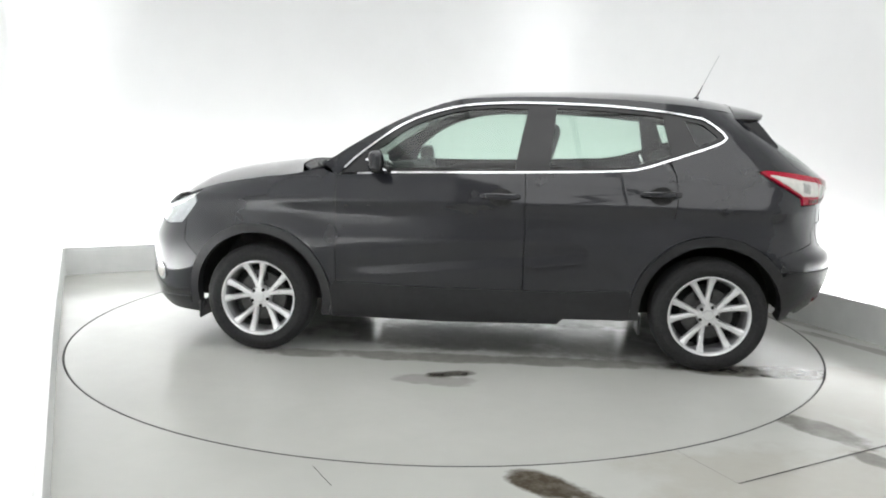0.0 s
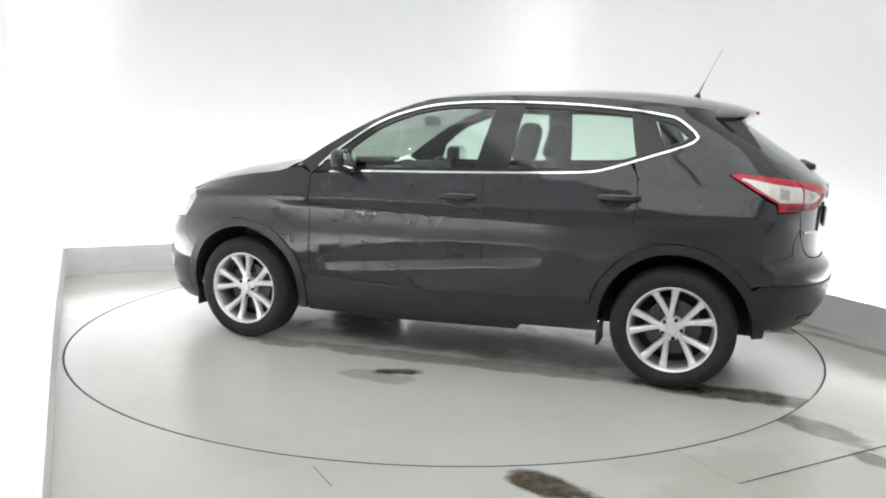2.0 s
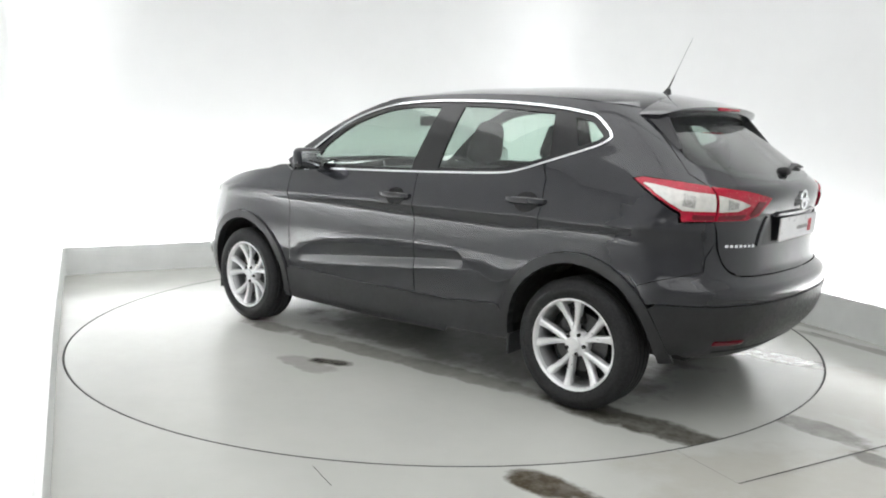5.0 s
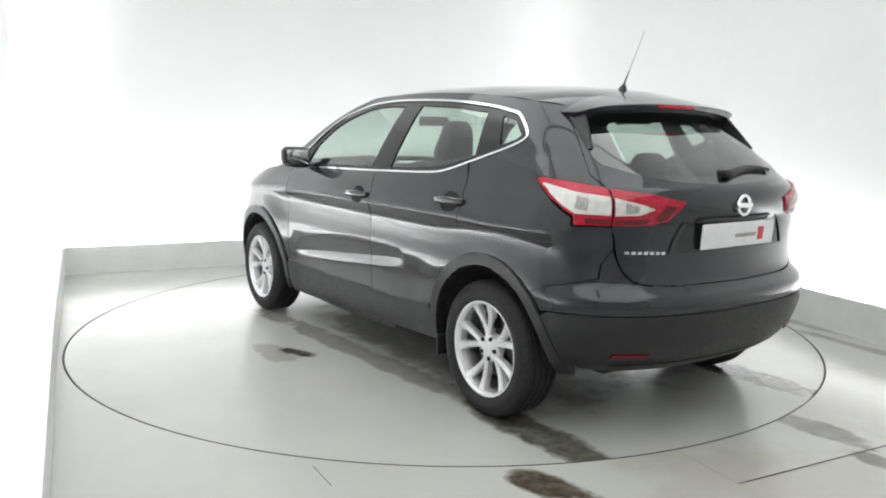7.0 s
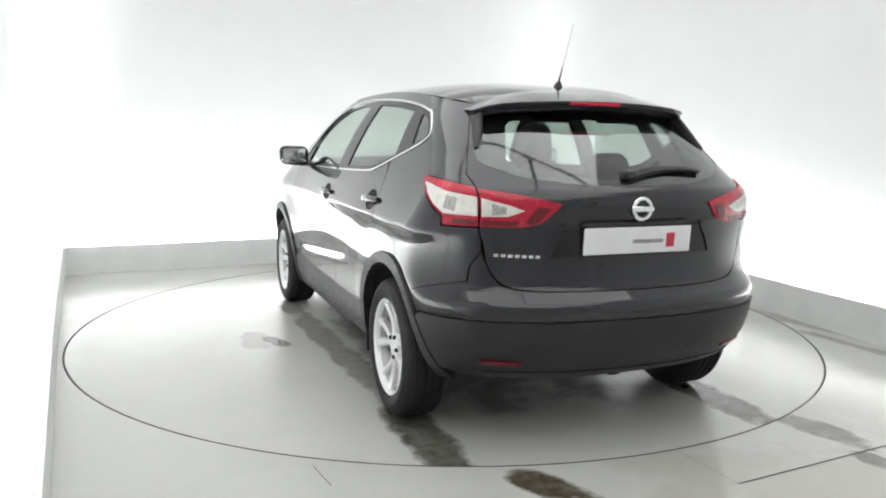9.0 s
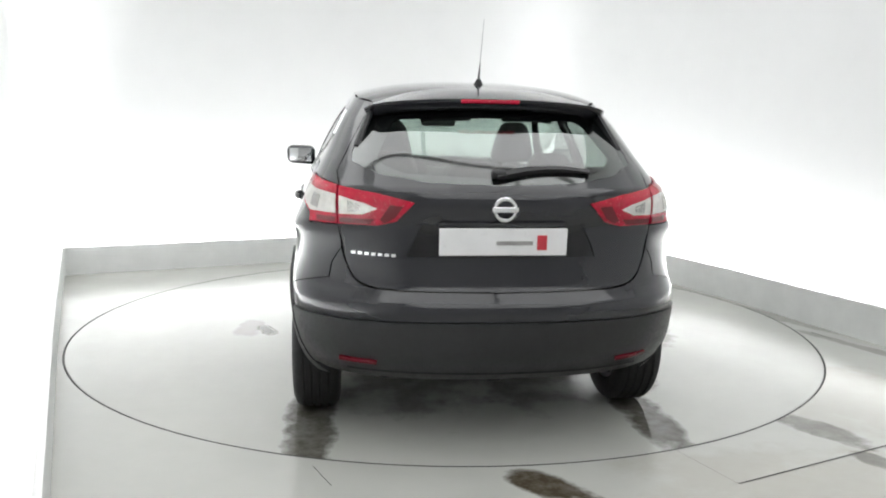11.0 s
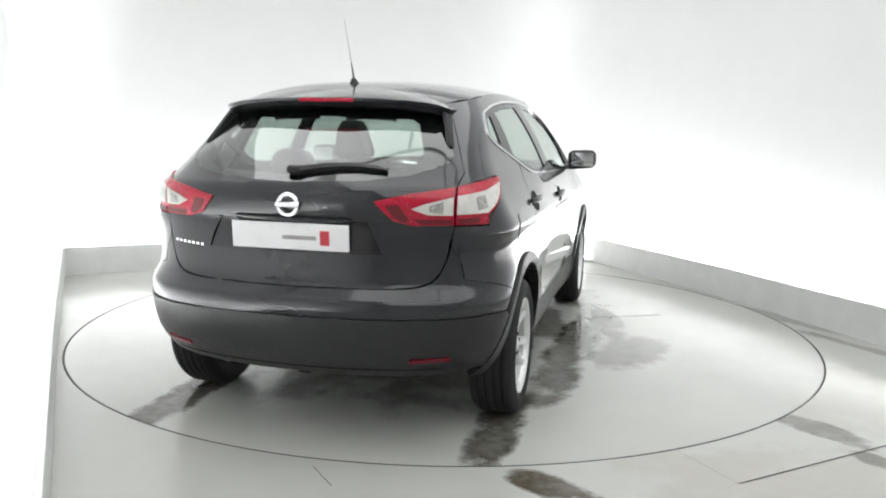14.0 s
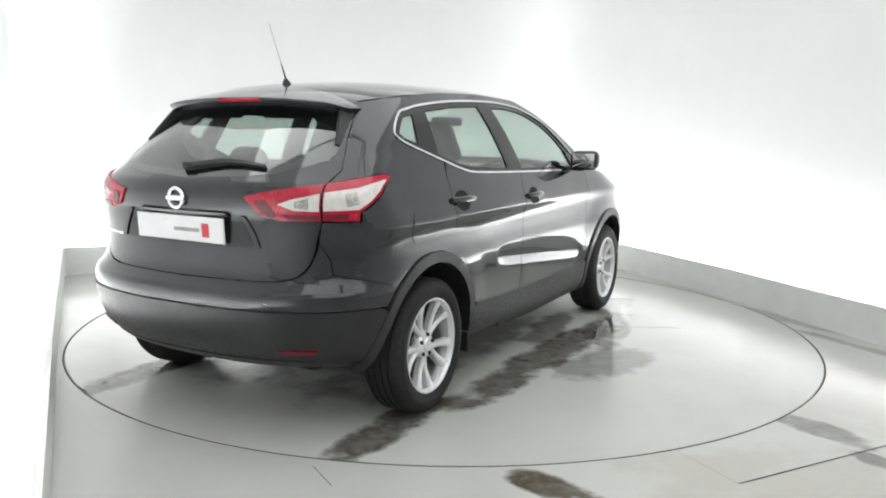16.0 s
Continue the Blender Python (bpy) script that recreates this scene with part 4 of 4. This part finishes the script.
part("red_bar", box(-0.0085, -0.005, -0.176, -0.136, -0.032, 0.028, 0, m=tilt), M_REDINK, plate, smooth=False)
recess = [uy(-0.385, 0.842), uy(0.385, 0.842), uy(0.325, 0.972), uy(-0.325, 0.972)]
# lies flat on the gate: black in place of the plate recess's shade
skin("plate_recess", rear_skin, recess, M_GLOSSBLACK, gate, hint=(-1, 0, 0), off=0.0025, depth=0.0)
skin("plate_garnish", rear_skin, [uy(-0.27, 0.970), uy(0.27, 0.970), uy(0.25, 0.988), uy(-0.25, 0.988)], M_PAINT, gate, hint=(-1, 0, 0), off=0.012, depth=0.012)
for s in (1, -1):
    skin("recess_edge", rear_skin, [uy(0.325, 0.974), uy(0.345, 0.974), uy(0.392, 0.90), uy(0.412, 0.842), uy(0.388, 0.842), uy(0.370, 0.895)], M_PAINT, gate, sgn=s, hint=(-1, 0, 0), off=0.009, depth=0.010, step=0.015)
bm = bmesh.new()
for k in range(36):
    ring = []
    a = 2 * math.pi * k / 36
    for j in range(8):
        b = 2 * math.pi * j / 8
        r = 0.042 + 0.008 * math.cos(b)
        ring.append(bm.verts.new((-2.075 - 0.006 * math.sin(b), r * math.cos(a), 1.038 + r * math.sin(a))))
    if k:
        for j in range(8):
            bm.faces.new((last[j], last[(j + 1) % 8], ring[(j + 1) % 8], ring[j]))
    else:
        first = ring
    last = ring
for j in range(8):
    bm.faces.new((last[j], last[(j + 1) % 8], first[(j + 1) % 8], first[j]))
bmesh.ops.recalc_face_normals(bm, faces=bm.faces)
badge = part("badge", bm, M_CHROME, gate, "round chrome badge with a cross bar")
part("badge_bar", box(-2.084, -2.060, -0.053, 0.053, 1.027, 1.049, 0.003, 1), M_CHROME, badge)
for k in range(7):
    y0 = 0.428 + 0.0265 * k
    z0 = 0.838 + 0.006 * k / 6
    skin("script_bar", rear_skin, [uy(y0, z0), uy(y0 + 0.018, z0), uy(y0 + 0.018, z0 + 0.012), uy(y0, z0 + 0.012)], M_CHROME, gate, hint=(-1, 0, 0), off=0.004, depth=0.003, label="small chrome bar of a script badge")

# spoiler: a curved wing over the rear window with fins down both sides
RIM = [(0.0, 1.484, -1.675), (0.12, 1.4835, -1.673), (0.24, 1.480, -1.665), (0.36, 1.4735, -1.650), (0.45, 1.4655, -1.634), (0.51, 1.454, -1.618), (0.535, 1.445, -1.600), (0.550, 1.437, -1.565)]
LINE = [(-y, z, x) for y, z, x in RIM[:0:-1]] + RIM
verts, faces = [], []
for i, (y, z, xt) in enumerate(LINE):
    a, b = LINE[max(i - 1, 0)], LINE[min(i + 1, len(LINE) - 1)]
    ty, tz = b[0] - a[0], b[1] - a[1]
    ln = math.hypot(ty, tz)
    ny, nz = -tz / ln, ty / ln
    down = min(0.75, max(0.0, (abs(y) - 0.50) / 0.07))
    xs = rear_skin(*uy(abs(y), z))[0]
    xl = -1.46 * (1 - down) + (xs + 0.05) * down
    zl = (top(-1.46, y)[2] + 0.002) * (1 - down) + z * down
    yl = y * (1 + 0.010 * (1 - down)) if down < 1 else y
    thick = 0.022 * (1 - down) + 0.010 * down
    inn = 0.05 * (1 - down) + 0.035 * down
    verts += [(xl, yl, zl), ((xl + xt) / 2, y, (zl + z) / 2 + 0.006 * (1 - down)), (xt, y, z), (xt + 0.006, y - ny * thick, z - nz * thick), (xt + 0.05, y - ny * inn, z - nz * inn), (xl - 0.02, y - ny * inn, zl - nz * (inn + 0.02 * (1 - down)))]
N = len(LINE) - 1
for k in range(N):
    for j in range(6):
        a, b = 6 * k + j, 6 * k + (j + 1) % 6
        faces.append((a, b, b + 6, a + 6))
faces += [tuple(range(6)), tuple(6 * N + j for j in range(5, -1, -1))]
spoiler = mesh_object("spoiler", verts, faces, M_PAINT, car, "black roof spoiler over the rear window", sharp=50)
for s in (1, -1):
    bm = bmesh.new()
    low = []
    for k in range(9):
        t = k / 8
        z = 1.435 - 0.16 * t
        y = 0.520 + 0.065 * t
        x = rear_skin(*uy(y, z))[0]
        w = 0.085 * (1 - t) + 0.006
        ring = [bm.verts.new(v) for v in ((x + 0.01, s * (y + 0.012), z), (x - w, s * (y + 0.002), z + 0.004), (x - w, s * (y - 0.010), z), (x + 0.004, s * (y - 0.022), z - 0.004))]
        if low:
            for j in range(4):
                bm.faces.new((low[j], low[(j + 1) % 4], ring[(j + 1) % 4], ring[j]))
        low = ring
    bmesh.ops.recalc_face_normals(bm, faces=bm.faces)
    part("side_fin", bm, M_PLASTIC, spoiler)
part("brake_light", box(-1.679, -1.655, -0.13, 0.13, 1.464, 1.4805, 0.004, 1), M_RED, spoiler, "slim red high-level brake light")
# wiper, parked to the right
bm = bmesh.new()
prev = None
for k in range(13):
    t = k / 12
    y = 0.02 - 0.40 * t
    z = 1.165 + 0.030 * math.sin(math.pi * t * 0.8)
    x = rear_skin(*uy(y, z))[0] - 0.022 + 0.006 * t
    h = 0.021 * (1 - 0.6 * t) * (0.6 + 0.4 * min(1, t * 6))
    ring = [bm.verts.new(v) for v in ((x, y, z - h), (x - 0.014, y, z), (x, y, z + h), (x + 0.012, y, z))]
    if prev:
        for j in range(4):
            bm.faces.new((prev[j], prev[(j + 1) % 4], ring[(j + 1) % 4], ring[j]))
    else:
        bm.faces.new(ring)
    prev = ring
bm.faces.new(prev)
bmesh.ops.recalc_face_normals(bm, faces=bm.faces)
wiper = part("rear_wiper", bm, M_PLASTIC, gate, "black rear wiper")
part("wiper_pivot", box(-2.002, -1.945, -0.02, 0.04, 1.158, 1.192, 0.012, 3), M_PLASTIC, wiper)
# aerial
ax, az = -1.324, 1.548
bm = bmesh.new()
bmesh.ops.create_cone(bm, segments=16, radius1=0.035, radius2=0.010, depth=0.05, cap_ends=True, matrix=Matrix.Translation((ax, 0, az + 0.018)) @ pose(0, 0, 0, 0, -20, 0))
aerial = part("aerial", bm, M_PLASTIC, car, "thin black roof aerial")
lean = Matrix.Translation((ax, 0, az + 0.03)) @ pose(0, 0, 0, 0, -25, 0)
bm = bmesh.new()
bmesh.ops.create_cone(bm, segments=10, radius1=0.0058, radius2=0.0026, depth=0.09, cap_ends=True, matrix=lean @ Matrix.Translation((0, 0, 0.045)))
part("coil", bm, M_PLASTIC, aerial)
bm = bmesh.new()
bmesh.ops.create_cone(bm, segments=8, radius1=0.0021, radius2=0.0013, depth=0.22, cap_ends=True, matrix=lean @ Matrix.Translation((0, 0, 0.19)))
part("rod", bm, M_BARREL, aerial, "fine grey whip")

# ---- underside and cabin
for s in (1, -1):
    for x, z0, z1 in ((-0.935, 0.20, 0.31), (1.715, 0.175, 0.28)):
        part("mud_flap", box(x - 0.008, x + 0.008, s * 0.78 - 0.085, s * 0.78 + 0.085, z0, z1, 0.005, 1), M_PLASTIC, car)
part("underbody", box(-1.75, 1.95, -0.50, 0.50, 0.24, 0.40, 0.04), M_UNDER, car)
for x0, x1 in ((-0.90, 0.90),):
    part("floor_pan", box(x0, x1, -0.83, 0.83, 0.26, 0.38, 0.04), M_UNDER, car)
part("boot_floor", box(-1.86, -0.9, -0.5, 0.5, 0.36, 0.80, 0.03), M_UNDER, car)
part("engine_bay", box(0.9, 2.0, -0.48, 0.48, 0.3, 0.86, 0.05), M_UNDER, car)
part("parcel_shelf", box(-1.80, -1.20, -0.56, 0.56, 1.015, 1.035, 0.01), M_TRIM, car)
dash = part("dashboard", box(0.50, 1.02, -0.74, 0.74, 0.72, 1.075, 0.07, 4), M_TRIM, car)
part("instrument_hood", box(0.46, 0.74, -0.55, -0.20, 1.04, 1.12, 0.035, 3), M_TRIM, dash)
head_pts = [(0.15, 0.50), (-0.5, 0.52), (-1.2, 0.48), (-1.2, -0.48), (-0.5, -0.52), (0.15, -0.50)]
skin("headliner", top, head_pts, M_LINER, car, hint=(0, 0, -1), off=0.05, depth=0.0, step=0.08)
part("inner_mirror", box(0.38, 0.42, -0.12, 0.12, 1.375, 1.44, 0.02, 3), M_TRIM, car)
part("console", box(-0.45, 0.6, -0.12, 0.12, 0.38, 0.68, 0.04), M_TRIM, car)
bm = revolve([(0.185 + 0.014 * math.cos(a), 0.014 * math.sin(a)) for a in [2 * math.pi * k / 8 for k in range(9)]], 28)
bmesh.ops.transform(bm, matrix=pose(0.42, -0.37, 0.98, 0, 0, 0) @ pose(0, 0, 0, 0, 25, 0) @ pose(0, 0, 0, 0, 0, 90), verts=bm.verts)
wheel_in = part("steering_wheel", bm, M_TRIM, car)
part("hub", box(-0.02, 0.02, -0.17, 0.17, -0.035, 0.035, 0.015, 2, pose(0.42, -0.37, 0.98, 0, 25, 0)), M_TRIM, wheel_in)


def seat(name, x, y, wide, zb, ztop, lean, heads):
    cushion = part(name, box(x - 0.05, x + 0.47, y - wide / 2, y + wide / 2, zb - 0.14, zb + 0.06, 0.05, 3), M_SEAT, car, "dark grey cloth seat")
    m = pose(x, y, zb, 0, -lean, 0)
    tall = ztop - zb
    part("backrest", box(-0.14, 0.0, -wide / 2, wide / 2, 0.0, tall, 0.055, 4, m), M_SEAT, cushion)
    for hy, hh in heads:
        bm = box(-0.125, -0.013, -0.135, 0.135, 0.0, hh, min(0.055, hh * 0.45), 5)
        for v in bm.verts:
            v.co.y = v.co.y * (1 - (0.45 if hh > 0.2 else 0.30) * (v.co.z / hh) ** 1.5) + hy
            v.co.z += tall + 0.03
        bmesh.ops.transform(bm, matrix=m, verts=bm.verts)
        part("headrest", bm, M_SEAT, cushion)
        for q in (-0.05, 0.05):
            part("headrest_post", box(-0.08, -0.068, hy + q - 0.006, hy + q + 0.006, tall - 0.02, tall + 0.06, 0.003, 1, m), M_CHROME, cushion)


seat("front_seat", -0.12, 0.37, 0.50, 0.62, 1.175, 16, [(0, 0.245)])
seat("front_seat", -0.12, -0.37, 0.50, 0.62, 1.175, 16, [(0, 0.245)])
seat("rear_bench", -0.93, 0.0, 1.24, 0.64, 1.12, 18, [(-0.40, 0.14), (0.0, 0.10), (0.40, 0.14)])


# ---- wheels
def tyre_bm():
    p = [(0.226, -0.085), (0.245, -0.100), (0.285, -0.108), (0.318, -0.100), (0.334, -0.084)]
    for y in (-0.055, -0.018, 0.018, 0.055):
        p += [(0.341, y - 0.014), (0.341, y - 0.006), (0.333, y - 0.005), (0.333, y + 0.005), (0.341, y + 0.006)]
    p += [(0.341, 0.066), (0.334, 0.084), (0.325, 0.095), (0.318, 0.100), (0.300, 0.106), (0.297, 0.109), (0.285, 0.110), (0.262, 0.107), (0.259, 0.104), (0.245, 0.100), (0.232, 0.092), (0.226, 0.085)]
    return revolve(p, 64)


def lip_bm():
    return revolve([(0.216, 0.072), (0.219, 0.088), (0.223, 0.096), (0.229, 0.101), (0.233, 0.100), (0.2345, 0.094), (0.230, 0.07), (0.216, 0.072)], 64)


def barrel_bm():
    return revolve([(0.200, -0.08), (0.202, 0.02), (0.207, 0.055), (0.216, 0.0725), (0.229, 0.070), (0.228, -0.08), (0.200, -0.08)], 64)


def spoke_bm(a, lean):
    """A spoke from the hub to the rim at angle a with a crowned face, widest at both ends; pairs close up at the hub."""
    bm = bmesh.new()
    prev = None
    for k in range(10):
        t = k / 9
        r = 0.048 + (0.2195 - 0.048) * t
        w = 0.0118 + 0.0045 * t + 0.006 * max(0.0, t - 0.8) / 0.2 + 0.004 * max(0.0, 0.25 - t) / 0.25
        off = lean * (0.0155 * (1 - t) - 0.004 * t)
        face = 0.070 + 0.018 * t - 0.012 * math.sin(math.pi * t)
        deep = 0.036
        ring = []
        for q, y in ((-w * 1.25, face - deep), (-w, face - 0.009), (-w * 0.45, face - 0.001), (w * 0.45, face - 0.001), (w, face - 0.009), (w * 1.25, face - deep)):
            ring.append(bm.verts.new((r * math.cos(a) - (q + off) * math.sin(a), y, r * math.sin(a) + (q + off) * math.cos(a))))
        if prev:
            for j in range(6):
                bm.faces.new((prev[j], prev[(j + 1) % 6], ring[(j + 1) % 6], ring[j]))
        else:
            bm.faces.new(ring)
        prev = ring
    bm.faces.new(prev[::-1])
    bmesh.ops.recalc_face_normals(bm, faces=bm.faces)
    return bm


def wheel(x, y, turn):
    """One wheel: its outer side points along y (its local axis)."""
    hub = new("wheel")
    hub.parent = car
    hub.matrix_basis = pose(x, y, WHEEL_R, 0, 0, 0 if y > 0 else 180) @ pose(0, 0, 0, 0, turn, 0)
    tagged(hub, "silver ten-spoke alloy wheel with a black tyre")
    return hub


def wheel_part(name, bm, mat, hub, label="", sharp=None, size=0.985):
    bmesh.ops.scale(bm, vec=(size, 1.0, size), verts=bm.verts)
    return part(name, bm, mat, hub, label, sharp=sharp)


def fill_wheel(hub):
    wheel_part("tyre", tyre_bm(), M_RUBBER_GAP, hub, "black rubber tyre", sharp=50, size=0.955)
    wheel_part("rim", barrel_bm(), M_BARREL, hub)
    wheel_part("rim_lip", lip_bm(), M_ALLOY, hub, "bright machined rim lip")
    for k in range(5):
        mid = math.pi / 2 + 2 * math.pi * k / 5
        for lean in (1, -1):
            wheel_part("spoke", spoke_bm(mid - lean * 0.245, lean), M_ALLOY, hub, sharp=25)
    bm = revolve([(0.0001, 0.078), (0.028, 0.077), (0.033, 0.07), (0.058, 0.068), (0.066, 0.058), (0.068, 0.02), (0.0001, 0.02)], 32)
    wheel_part("hub_cap", bm, M_ALLOY, hub)
    for k in range(5):
        a = math.pi / 2 + math.pi / 5 + 2 * math.pi * k / 5
        bm = bmesh.new()
        bmesh.ops.create_cone(bm, segments=10, radius1=0.0108, radius2=0.0095, depth=0.012, cap_ends=True, matrix=pose(0.052 * math.cos(a), 0.070, 0.052 * math.sin(a), -90, 0, 0))
        wheel_part("wheel_bolt", bm, M_UNDER, hub)
    wheel_part("brake_disc", revolve([(0.0001, 0.012), (0.15, 0.012), (0.15, -0.012), (0.0001, -0.012)], 40), M_DISCBRAKE, hub)
    wheel_part("back_plate", revolve([(0.0001, -0.03), (0.204, -0.03), (0.204, -0.06), (0.0001, -0.06)], 32), M_UNDER, hub)
    bm = box(-0.05, 0.05, -0.03, 0.045, 0.09, 0.17, 0.012)
    wheel_part("brake_caliper", bm, M_UNDER, hub)


WHEELS = [wheel(WHEEL_X, 0.815, 8), wheel(-WHEEL_X, 0.766, 12), wheel(WHEEL_X, -0.815, 12), wheel(-WHEEL_X, -0.766, 30)]
fill_wheel(WHEELS[0])
for hub in WHEELS[1:]:
    for ob in list(WHEELS[0].children):
        twin = ob.copy()
        scene.collection.objects.link(twin)
        twin.parent = hub



# ---------------------------------------------------------------- what moves
def motions():
    headings = [(0.0, 172.54), (1.0, 165.65), (2.0, 158.86), (3.0, 152.12), (4.0, 145.40), (5.0, 138.66), (6.5, 128.45), (8.0, 118.10), (9.0, 111.11), (10.0, 104.05), (11.5, 93.38), (13.0, 82.70), (14.0, 75.62), (15.0, 68.65), (16.0, 61.82)]
    offset = Matrix.Translation((-0.310, 0.054, 0.0))
    walk(table, [(t, pose(0, 0, 0, 0, 0, a)) for t, a in headings])
    walk(car, [(t, pose(0, 0, 0, 0, 0, a) @ offset) for t, a in headings])


motions()
